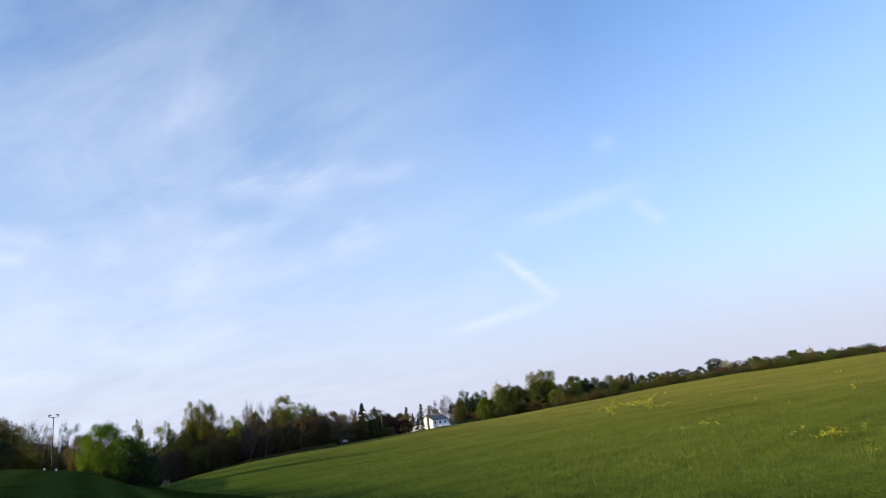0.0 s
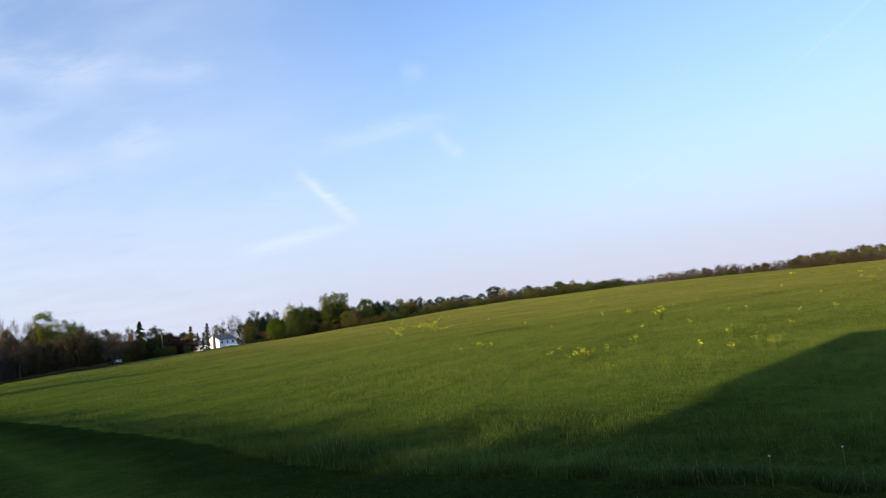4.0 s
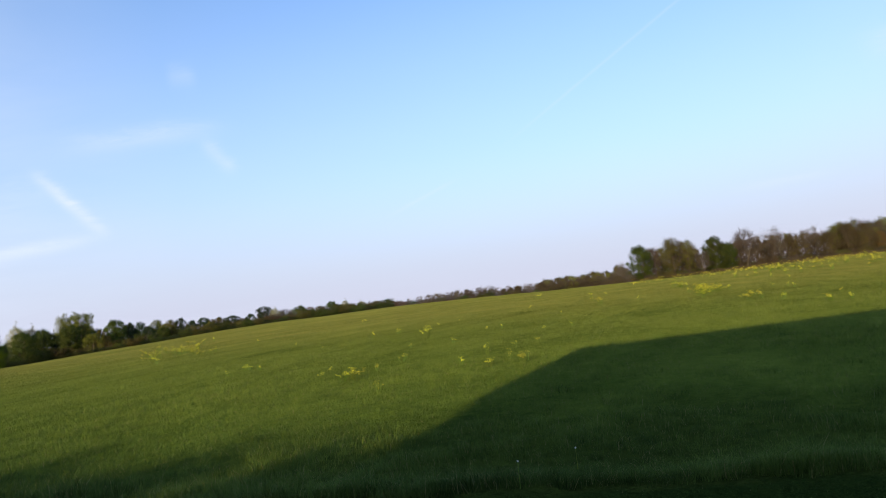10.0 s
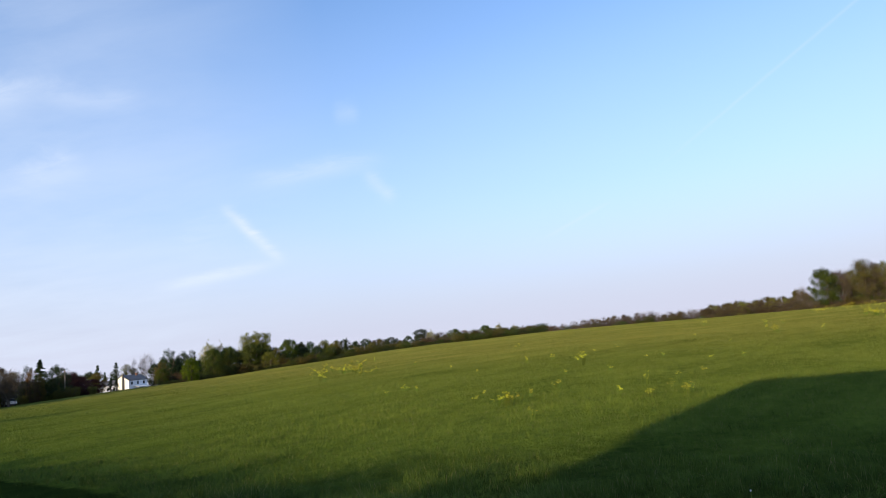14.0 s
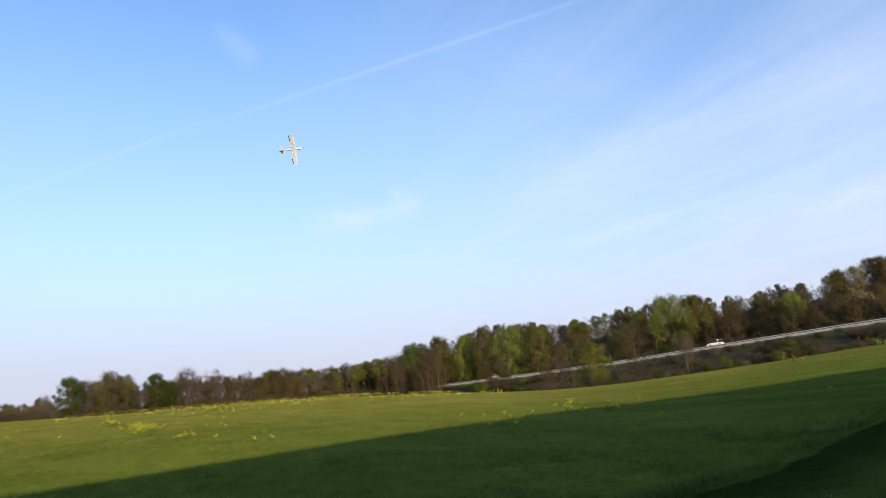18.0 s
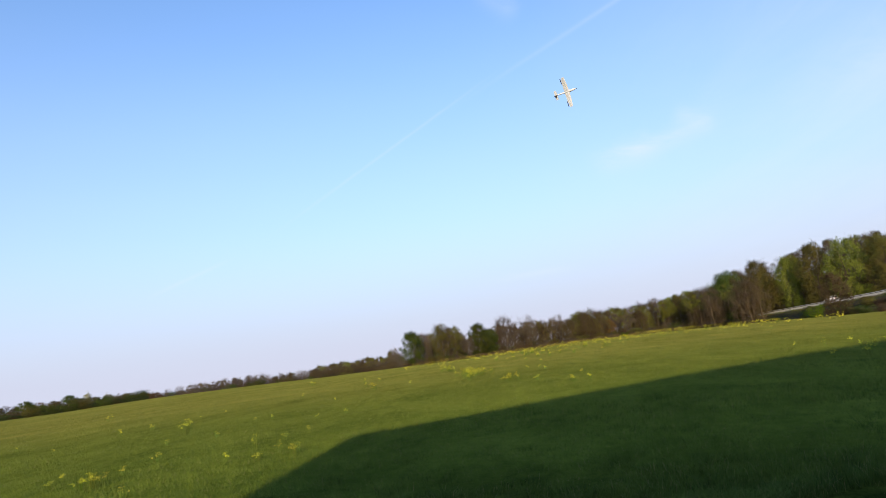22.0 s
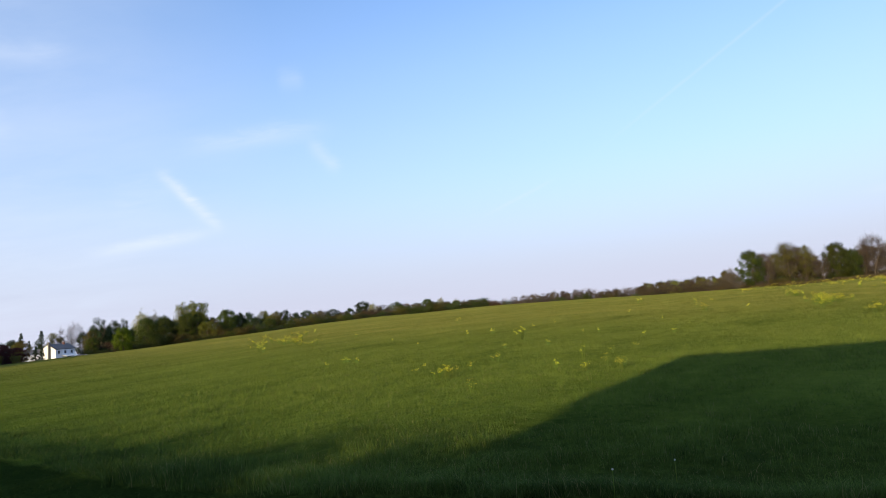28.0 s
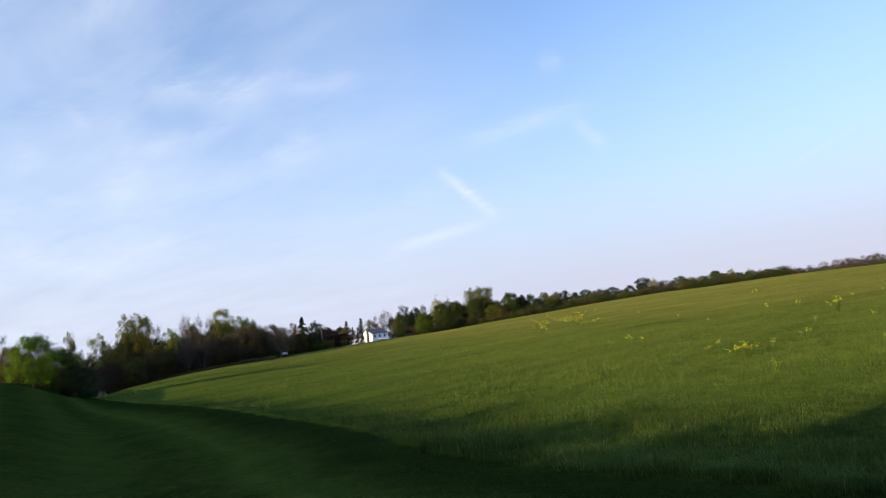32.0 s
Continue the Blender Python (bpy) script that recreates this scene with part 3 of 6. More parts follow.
def make_tree(name, label, wood, seed, height=10.0, spread=0.45, levels=2, start=0.3, fan=(7, 4, 3), rise=0.6, crown=None, bare=0, twig_len=0.8,
              girth=0.02, crown_radius=0.9, leaf=0.16, count=2600, flat=0.2, buds=None, bud_count=0, lumps=60, full=1.0):
    """A broad-leaved tree: trunk, branches, and a crown of leaves and, or, bare twigs, brought to its height."""
    rng = np.random.default_rng(seed)
    tubes, tips = grow(rng, height, spread, levels, start=start, fan=fan, rise=rise, girth=girth)
    trunk = join([t for t, level in tubes if level == 0])
    branch = join([t for t, level in tubes if level > 0])
    # leaves hang along the outer branches and fill an uneven rounded crown
    along = branch[0][rng.integers(0, len(branch[0]), 60)]
    along = along[along[:, 2] > height * start * 0.8]
    along = along[np.hypot(along[:, 0], along[:, 1]) < 0.25 * height * full * np.sqrt(np.clip(1.15 - along[:, 2] / height, 0, 1))]
    turn, z = rng.random(lumps) * math.tau, rng.uniform(-1, 1, lumps)
    round_off = np.where(z > 0, np.sqrt(1 - np.abs(z) ** 2.4), 1 - 0.25 * np.abs(z) ** 2)
    out = (0.27 * height * full - 0.25 * crown_radius) * round_off * np.sqrt(rng.uniform(0.15, 1.0, lumps))
    mid, reach = 0.5 + start * 0.45, 0.5 - start * 0.45
    lump = np.stack((out * np.cos(turn), out * np.sin(turn), (mid + reach * 0.9 * z) * height), 1)
    ends = np.concatenate((along, lump, lump))
    sizes = crown_radius * np.concatenate((np.full(len(along), 0.6), np.tile(rng.uniform(0.5, 1.1, lumps), 2)))
    sets = [("trunk", wood, trunk, True), ("branchwork", wood, branch, True)]
    if bare:
        sets.append(("twig_spray", "twig", twigs(rng, [(e, 0) for e in ends], bare, twig_len, 0.014), False))
    if crown:
        sets.append(("crown", crown, leaves(rng, ends, sizes, count, leaf, flat), True))
    if buds:
        sets.append(("bud_haze", buds, leaves(rng, ends, sizes * 1.1, bud_count, leaf * 0.75, flat), True))
    top = max(np.percentile(s[2][0][:, 2], 99.5) for s in sets)
    thing = new(name)
    for piece, mat, shape, smooth in sets:
        ob = part(piece, mesh_of(piece, shape[0] * (height / top), shape[1], mat, smooth, *shape[2:]), mat, thing)
        if piece != "trunk":
            tagged(ob, kind="stuff")
    return tagged(thing, label, "tree")


def make_conifer(name, label, seed, height=10.0, width=2.4, mat="dark", count=4200, ragged=0.25, low=0.06):
    """A conifer: straight trunk with drooping whorls of needle sprays."""
    rng = np.random.default_rng(seed)
    thing = new(name)
    v, f = tube([(0, 0, -0.3), (0.05, 0, height * 0.5), (0, 0, height)], [height * 0.018, height * 0.012, 0.02], 7)
    part("trunk", mesh_of("trunk", v, f, "bark", True), "bark", thing)
    sprays = []
    for k in range(int(height * 9)):
        t = low + (1 - low) * (k + rng.random()) / (height * 9)
        z = height * t
        reach = width * (1 - t) ** 0.8 * (1 - ragged + 2 * ragged * rng.random()) + 0.08
        turn = rng.random() * math.tau
        for s in np.linspace(0.15, 1, 6):
            sprays.append((math.cos(turn) * reach * s, math.sin(turn) * reach * s, z - 0.25 * reach * s))
    v, f, w = leaves(rng, sprays, 0.2, count, 0.17, 0.3, 0.6)
    tagged(part("crown", mesh_of("crown", v, f, mat, True, w), mat, thing), kind="stuff")
    return tagged(thing, label, "tree")


def make_shrub(name, label, mat, seed, height=3.0, width=2.0, count=1500, leaf=0.11, category="bush"):
    """A dense shrub: a few stems and an uneven mound of leaves down to the ground."""
    rng = np.random.default_rng(seed)
    thing = new(name)
    stems, hearts = [], []
    for k in range(9):
        a = math.tau * (k + rng.random()) / 9
        top = (math.cos(a) * width * 0.45, math.sin(a) * width * 0.45, height * (0.55 + 0.35 * rng.random()))
        stems.append(tube([(0.1 * math.cos(a), 0.1 * math.sin(a), -0.2), (top[0] * 0.5, top[1] * 0.5, top[2] * 0.6), top], [0.05, 0.035, 0.01], 4))
        for q in range(5):
            s = (q + 0.6) / 5
            hearts.append((top[0] * (0.35 + 0.75 * s) + rng.normal(0, width * 0.12), top[1] * (0.35 + 0.75 * s) + rng.normal(0, width * 0.12), top[2] * s * 1.02))
    v, f = join(stems)
    tagged(part("stemwork", mesh_of("stemwork", v, f, "bark", True), "bark", thing), kind="stuff")
    v, f, w = leaves(rng, hearts, width * 0.3, count, leaf, 0.1)
    tagged(part("foliage", mesh_of("foliage", v, f, mat, True, w), mat, thing), kind="stuff")
    return tagged(thing, label, category)


# one of each kind, ten metres tall (shrubs three), kept for copying
def kinds():
    K = {}
    K["oak"] = [make_tree("oak_tree", "broad green-leaved tree at the edge of the field", "bark", 11 + i, spread=0.46, start=0.04, fan=(9, 4), crown="green", count=8500, crown_radius=1.35, leaf=0.10, bare=300, lumps=44) for i in range(2)]
    K["lime"] = [make_tree("young_leaf_tree", "tall tree in thin yellow-green spring leaf", "pale_bark", 21 + i, spread=0.34, start=0.55, fan=(8, 4), crown="lime", count=7800, crown_radius=1.0, leaf=0.09, bare=400, lumps=44, full=1.15) for i in range(3)]
    K["bare"] = [make_tree("bare_tree", "bare grey-brown tree with fine spring twigs", "pale_bark", 31 + i, spread=0.44, levels=3, start=0.2, fan=(8, 4, 3), bare=2600, twig_len=1.0, crown="bud", count=500, leaf=0.07, lumps=40) for i in range(3)]
    K["brown"] = [make_tree("budding_tree", "brown budding tree among the woods", "bark", 41 + i, spread=0.40, levels=2, start=0.05, fan=(8, 3), bare=1300, crown="bud", count=3600, crown_radius=1.25, leaf=0.08, buds="olive", bud_count=1300, lumps=50) for i in range(3)]
    K["olive"] = [make_tree("olive_leaf_tree", "olive-green tree coming into leaf", "bark", 51 + i, spread=0.42, start=0.05, fan=(8, 3), crown="olive", count=6500, crown_radius=1.25, leaf=0.095, bare=400, lumps=42) for i in range(2)]
    K["bright"] = [make_tree("bright_green_tree", "round bright green tree in full leaf", "bark", 61, spread=0.42, start=0.04, fan=(11, 4), crown="bright", count=14000, crown_radius=1.2, leaf=0.10, lumps=60)]
    K["pale"] = [make_tree("blossoming_tree", "pale cream tree in blossom", "bark", 66, spread=0.46, start=0.15, fan=(8, 4), crown="pale", count=4200, crown_radius=1.2, leaf=0.095, bare=1000, lumps=40)]
    K["purple"] = [make_tree("purple_plum_tree", "round dark purple-leaved ornamental tree", "bark", 71, spread=0.42, start=0.05, fan=(11, 4), crown="purple", count=9000, crown_radius=1.3, leaf=0.11, lumps=50)]
    K["rust"] = [make_tree("rust_leaf_tree", "tree in young rust-brown leaf", "bark", 76, spread=0.40, start=0.06, fan=(10, 4), crown="rust", count=5600, crown_radius=1.25, leaf=0.095, bare=700, lumps=40)]
    K["pine"] = [make_tree("pine_tree", "dark green pine with a ragged crown", "bark", 81 + i, spread=0.36, start=0.03, fan=(12, 4), rise=0.3, crown="dark", count=7200, crown_radius=1.25, leaf=0.11, flat=0.15, lumps=46) for i in range(2)]
    K["spruce"] = [make_conifer("spruce_tree", "tall dark spruce with a pointed top", 91, count=7000)]
    K["thin_spruce"] = [make_conifer("thin_conifer", "sparse narrow conifer behind the houses", 93, width=1.7, count=1200, ragged=0.5, low=0.2)]
    K["shrub"] = [make_shrub("green_shrub", "dense green shrub at the field edge", "green", 95, count=3200, leaf=0.075), make_shrub("olive_shrub", "olive-brown brush on the bank", "olive", 96, count=3200, leaf=0.075)]
    K["brush"] = [make_shrub("brown_brush", "leafless brown brush along the bank", "bud", 97, count=3000, leaf=0.07), make_shrub("brown_brush", "leafless brown brush along the bank", "twig", 98, count=2600, leaf=0.06)]
    K["bright_shrub"] = [make_shrub("bright_shrub", "light green leafy bush by the road", "bright", 99, count=3600, leaf=0.075)]
    K["clipped"] = [make_shrub("rounded_evergreen", "rounded grey-green garden evergreen", "olive", 100, width=2.0, count=4600, leaf=0.075)]
    K["pale_shrub"] = [make_shrub("flowering_shrub", "small pale flowering shrub below the trees", "pale", 101, count=3000, leaf=0.075)]
    return K


# broad domes in leaf down to the ground
def broad_kinds():
    dome = dict(spread=0.5, start=0.02, fan=(10, 4), crown_radius=1.3, leaf=0.12, lumps=120, full=1.75, flat=0.1)
    return {
        "oak": [make_tree("oak_tree", "broad green-leaved tree at the edge of the field", "bark", 111 + i, crown="green", count=19000, **dome) for i in range(2)],
        "olive": [make_tree("olive_leaf_tree", "olive-green tree coming into leaf", "bark", 121 + i, crown="olive", count=14000, bare=300, **dome) for i in range(2)],
        "pine": [make_tree("pine_tree", "dark green pine with a broad crown", "bark", 131 + i, crown="dark", count=16000, **dome) for i in range(2)],
        "bright": [make_tree("bright_green_tree", "round bright green tree in full leaf", "bark", 141, crown="bright", count=19000, **dome)],
        "purple": [make_tree("purple_plum_tree", "round dark purple-leaved ornamental tree", "bark", 142, crown="purple", count=14000, **dome)],
        "lime": [make_tree("young_leaf_tree", "broad tree in yellow-green spring leaf", "pale_bark", 143, crown="lime", count=12000, bare=600, **dome)],
        "pale": [make_tree("blossoming_tree", "pale cream tree in blossom", "bark", 144, crown="pale", count=9000, bare=900, **dome)],
        "rust": [make_tree("rust_leaf_tree", "tree in young rust-brown leaf", "bark", 145, crown="rust", count=10000, bare=600, **dome)],
        "brown": [make_tree("budding_tree", "brown budding tree among the woods", "bark", 146 + i, crown="bud", count=8000, buds="olive", bud_count=4000, bare=1500, **dome) for i in range(2)],
    }


KIND = kinds()
BROAD = broad_kinds()
USED = set()
pick = random.Random(5)


# the skyline of the trees: height angle of their tops at each bearing
SKY_AZ = (-60.0, -33.7, -32.7, -31.6, -30.7, -29.6, -27.8, -26.7, -25.1, -24.0, -22.8, -22.0, -20.8, -19.9, -18.4, -17.3, -15.5, -14.0, -12.9, -11.5, -10.5, -9.8, -8.7, -8.0, -6.6, -5.9, -5.1, -4.5, -3.3, -2.3, -0.7, 0.9, 1.9, 2.9, 3.9, 4.9, 5.8, 7.3, 8.7, 10.7, 11.9, 12.5, 13.5, 15.3, 16.4, 18.3, 20.1, 22.4, 23.8, 25.0, 25.9, 26.8, 28.0, 29.7, 30.9, 31.9, 33.4, 35.9)
SKY_EL = (3.93, 4.53, 4.65, 4.67, 4.21, 4.21, 3.88, 3.57, 3.47, 3.09, 3.53, 2.61, 3.18, 2.76, 4.64, 3.67, 3.18, 4.14, 3.51, 4.29, 3.27, 3.58, 2.59, 2.27, 2.45, 1.88, 2.77, 2.31, 2.23, 1.59, 1.46, 1.93, 2.61, 2.31, 2.79, 2.49, 2.65, 3.41, 3.01, 3.86, 3.36, 2.61, 2.98, 2.65, 2.60, 2.53, 2.39, 2.30, 2.28, 2.76, 2.62, 2.34, 2.53, 2.30, 2.53, 2.58, 2.28, 1.95)
EAST_AZ = (37.7, 38.9, 40.5, 42.2, 44.6, 47.1, 49.1, 50.6, 51.9, 53.4, 54.6, 56.0, 57.0, 58.1, 59.2, 60.8, 62.1, 62.9, 64.2, 65.3, 66.4, 67.4, 68.5, 69.7, 71.3, 73.4, 74.6, 75.0, 76.9, 78.8, 80.7, 83.1, 85.4, 87.7, 89.7, 91.8, 94.0, 96.2, 98.6, 101.0, 102.9, 105.3, 107.7, 109.9, 112.1, 114.3, 116.8, 118.8, 120.3, 122.1, 123.8, 150.0)
EAST_EL = (1.92, 2.11, 2.13, 2.17, 2.22, 2.01, 2.00, 2.01, 2.04, 2.09, 2.17, 1.83, 3.57, 3.91, 3.69, 4.20, 3.72, 2.91, 3.78, 3.41, 4.12, 3.47, 3.87, 3.25, 3.43, 3.43, 3.32, 3.14, 3.14, 3.23, 3.37, 3.66, 4.52, 4.88, 4.77, 5.38, 5.41, 5.35, 4.89, 5.33, 5.44, 5.76, 6.29, 5.90, 5.46, 5.59, 5.90, 5.66, 6.32, 6.75, 6.91, 6.91)


def reach(az, r, p):
    """How tall a tree at p must be to come up to the skyline."""
    el = np.interp(az, SKY_AZ, SKY_EL) if az < 36.8 else np.interp(az, EAST_AZ, EAST_EL)
    return EYE + r * math.tan(radians(float(el))) - p.z


def plant(kind, az, r, height=None, wide=1.0, which=None, share=1.0, most=40.0):
    """Sets a tree or shrub of that kind at a bearing and distance; without a height it takes its share of the skyline."""
    pool = KIND[kind]
    if wide > 1.05 and kind in BROAD:
        pool, wide = BROAD[kind], wide / 1.7
    proto = pool[(pick.randrange(60) if which is None else which) % len(pool)]
    tall = 3.0 if proto["category"] == "bush" else 10.0
    p = spot(az, r)
    if height is None:
        height = max(min(reach(az, r, p) * share * 1.07, most), 1.5)
    p.z -= height * (0.14 if tall < 5 else 0.03)
    s = height / tall
    w = s * wide * pick.uniform(0.9, 1.1)
    m = Matrix.Translation(p) @ pose(0, 0, 0, 0, 0, pick.uniform(0, 360)) @ Matrix.Diagonal((w, w, s, 1))
    if proto.name not in USED:
        USED.add(proto.name)
        proto.matrix_basis = m
        return proto
    first = proto.matrix_basis.to_scale()
    return copy_thing(proto, m @ Matrix.Diagonal((1 / first[0], 1 / first[1], 1 / first[2], 1)))


def wood(kinds_, az0, az1, r0, r1, count, s0, s1, wide=1.0, most=17.0):
    """A stretch of wood: mixed kinds between two bearings and two distances, each reaching a share of the skyline."""
    for k in range(count):
        az = az0 + (az1 - az0) * (k + pick.random()) / count
        plant(pick.choice(kinds_), az, pick.uniform(r0, r1), None, wide * 0.9, None, pick.uniform(s0, s1), most)


def scrub(kinds_, az0, az1, r0, r1, count, h0, h1, wide=1.0):
    """Undergrowth of given heights."""
    for k in range(count):
        az = az0 + (az1 - az0) * (k + pick.random()) / count
        plant(pick.choice(kinds_), az, pick.uniform(r0, r1), pick.uniform(h0, h1), wide)


# single trees that stand out: kind, bearing, distance, height, breadth
plant("pine", -34.0, 82, 5.4, 1.95), plant("pine", -31.9, 84, 3.5, 1.6), plant("olive", -31.8, 155, 13.2, 1.25), plant("lime", -31.0, 160, 11.5, 1.20), plant("bare", -30.5, 165, 12.8, 0.58), plant("bare", -29.8, 165, 13.2, 0.65), plant("bare", -28.9, 168, 13.3, 0.61), plant("bare", -27.8, 165, 13.1, 0.52), plant("brown", -27.1, 165, 12.8, 0.66), plant("spruce", -28.9, 62, 1.6, 1.53)
plant("bright", -25.2, 60, 4.1, 1.75), plant("oak", -23.6, 62, 4.0, 1.5), plant("olive", -26.5, 64, 3.2, 1.5), plant("pine", -22.6, 62, 3.0, 1.5), plant("pine", -21.7, 64, 2.9, 1.2), plant("pale_shrub", -20.8, 66, 0.8, 0.9), plant("lime", -22.8, 165, 17.1, 0.33), plant("lime", -22.2, 150, 10.9, 0.57), plant("lime", -20.8, 155, 14.8, 0.51), plant("lime", -19.5, 155, 11.3, 0.71)
plant("lime", -18.8, 158, 17.9, 0.55), plant("lime", -17.8, 160, 17.2, 0.58), plant("bare", -16.6, 162, 14.3, 0.59), plant("lime", -15.6, 156, 12.0, 0.58), plant("bare", -14.4, 165, 15.3, 0.59), plant("bare", -13.5, 165, 14.1, 0.56), plant("bare", -12.6, 160, 13.1, 0.38), plant("lime", -11.5, 160, 14.5, 0.88), plant("lime", -10.1, 162, 12.0, 0.70), plant("lime", -9.4, 164, 11.2, 0.66), plant("pine", -9.1, 160, 8.3, 0.80), plant("pale", -8.5, 170, 9.5, 0.80)
plant("olive", -7.9, 168, 7.7, 1.13), plant("olive", -7.0, 165, 6.6, 1.46), plant("pale", -6.6, 185, 9.2, 0.76), plant("spruce", -5.0, 176, 9.8, 1.25), plant("pine", -5.8, 185, 9.0, 0.63), plant("rust", -5.5, 178, 7.9, 0.62), plant("pine", -3.9, 177, 8.2, 1.63), plant("purple", -2.9, 182, 6.3, 1.30), plant("purple", -1.6, 180, 3.8, 2.63), plant("purple", -2.3, 184, 4.9, 1.69), plant("clipped", -3.5, 176, 3.7, 0.74), plant("clipped", -2.7, 175, 2.8, 0.78), plant("clipped", -1.5, 175, 2.4, 0.86)
plant("thin_spruce", -1.2, 330, 17.7, 1.2), plant("spruce", -0.7, 325, 13.6, 0.65), plant("pine", -1.9, 310, 12.9, 0.83), plant("thin_spruce", 0.1, 330, 17.8, 1.2), plant("spruce", -0.3, 205, 4.1, 1.18), plant("spruce", 0.1, 205, 3.8, 1.04), plant("pine", -0.1, 330, 14.1, 0.73), plant("bare", 1.5, 335, 19.6, 0.71), plant("bare", 2.3, 335, 21.1, 0.71), plant("olive", 0.9, 335, 17.2, 0.87), plant("pine", 2.8, 215, 7.6, 1.07)
plant("pine", 3.9, 212, 10.5, 0.90), plant("olive", 3.4, 205, 6.8, 1.24), plant("pine", 4.5, 214, 8.7, 1.10), plant("pine", 5.0, 222, 10.0, 0.77), plant("pine", 5.7, 225, 10.4, 0.60), plant("pine", 5.2, 226, 9.6, 0.65), plant("bright", 5.6, 193, 6.4, 1.6), plant("oak", 7.3, 204, 9.2, 1.38), plant("oak", 3.4, 203, 4.9, 1.70), plant("pale", 7.0, 216, 12.5, 1.19), plant("pale", 7.9, 218, 11.7, 1.10), plant("oak", 8.6, 205, 9.9, 1.21), plant("lime", 10.2, 212, 12.7, 0.86), plant("lime", 11.1, 214, 12.9, 0.97), plant("oak", 10.5, 206, 9.8, 1.59), plant("lime", 11.9, 203, 5.8, 1.80), plant("olive", 12.5, 204, 6.2, 1.48)
plant("oak", 13.5, 208, 8.9, 1.60), plant("pine", 14.6, 209, 7.5, 1.06), plant("pine", 15.3, 209, 7.3, 1.08), plant("pine", 15.9, 207, 5.2, 1.65), plant("lime", 16.5, 214, 7.3, 1.41), plant("olive", 17.5, 208, 6.6, 1.84), plant("oak", 17.0, 205, 4.5, 2.02), plant("pine", 18.3, 209, 6.3, 1.27), plant("pine", 19.2, 208, 5.0, 1.57), plant("pine", 20.1, 210, 5.4, 1.62), plant("olive", 20.7, 207, 3.5, 2.87), plant("olive", 21.4, 210, 4.9, 2.50), plant("pine", 22.4, 209, 4.6, 2.21), plant("olive", 23.2, 210, 3.3, 2.41), plant("pine", 23.9, 211, 4.3, 1.88), plant("pine", 25.0, 210, 6.0, 1.81)
plant("pale", 25.9, 209, 5.1, 1.68), plant("rust", 25.5, 207, 2.5, 2.56), plant("bare", 26.8, 214, 4.2, 2.27), plant("rust", 27.0, 210, 2.2, 3.57), plant("oak", 28.0, 211, 4.9, 2.40), plant("rust", 28.9, 216, 3.9, 2.50), plant("olive", 29.2, 211, 2.3, 4.09), plant("olive", 29.8, 213, 4.0, 2.60), plant("oak", 30.8, 215, 4.9, 1.82), plant("rust", 31.2, 211, 1.5, 6.45), plant("pale", 32.0, 218, 5.2, 1.43), plant("olive", 32.6, 214, 3.2, 2.97), plant("pale", 33.4, 218, 4.0, 2.27), plant("olive", 34.0, 214, 2.0, 4.84), plant("rust", 34.8, 222, 3.0, 3.79), plant("rust", 35.9, 224, 2.5, 4.91), plant("rust", 36.8, 226, 2.0, 5.14)
plant("bare", 37.7, 285, 5.5, 1.25), plant("bare", 38.6, 290, 6.4, 1.40), plant("bare", 39.4, 290, 6.5, 1.54), plant("bare", 40.2, 292, 7.0, 1.44), plant("bare", 41.0, 295, 7.3, 1.54), plant("bare", 42.0, 295, 7.6, 1.61), plant("bare", 43.0, 298, 7.8, 1.71), plant("bare", 44.2, 300, 8.7, 1.66), plant("bare", 45.2, 300, 8.2, 1.64), plant("bare", 46.4, 300, 7.9, 1.83), plant("brown", 47.4, 300, 7.7, 2.02), plant("bare", 48.4, 305, 8.4, 1.75), plant("brown", 49.4, 305, 8.5, 1.86), plant("bare", 50.4, 310, 9.5, 1.46), plant("brown", 51.2, 305, 8.1, 1.68), plant("shrub", 46.4, 270, 3.4, 0.85), plant("olive", 52.3, 315, 8.8, 1.73), plant("brown", 53.2, 300, 6.9, 2.23), plant("brown", 54.3, 290, 5.9, 2.54), plant("brown", 55.2, 280, 5.3, 2.90), plant("brown", 56.1, 260, 5.2, 2.60)
plant("oak", 58.1, 182, 10.2, 1.42), plant("bare", 59.3, 186, 9.7, 0.86), plant("olive", 60.8, 184, 11.5, 0.94), plant("bare", 61.1, 186, 10.9, 0.88), plant("olive", 62.0, 187, 10.4, 0.80), plant("bare", 63.1, 182, 7.4, 1.10), plant("oak", 64.1, 184, 10.1, 1.13), plant("oak", 65.1, 187, 8.7, 1.11), plant("bare", 66.4, 192, 11.9, 1.11), plant("bare", 67.4, 194, 9.6, 0.90), plant("bare", 68.5, 194, 11.2, 1.19), plant("brown", 70.0, 196, 8.7, 1.39), plant("bare", 71.3, 198, 10.1, 1.15), plant("brown", 72.2, 196, 8.1, 1.41), plant("brown", 73.5, 198, 10.1, 1.35), plant("brown", 74.6, 198, 8.6, 1.20), plant("rust", 75.5, 200, 6.2, 1.33), plant("bright_shrub", 76.6, 176, 1.4, 1.80), plant("olive", 77.5, 185, 2.4, 4.04)
plant("oak", 85.4, 262, 20.7, 1.35), plant("olive", 87.8, 262, 21.4, 1.21), plant("lime", 89.8, 262, 20.6, 1.15), plant("olive", 91.9, 255, 22.8, 1.16), plant("lime", 94.0, 250, 22.4, 1.25), plant("olive", 96.2, 246, 21.5, 1.22), plant("lime", 107.8, 232, 22.8, 1.27), plant("olive", 109.5, 232, 20.8, 1.25), plant("olive", 120.3, 215, 18.6, 0.99), plant("pale", 121.6, 216, 21.0, 0.82)
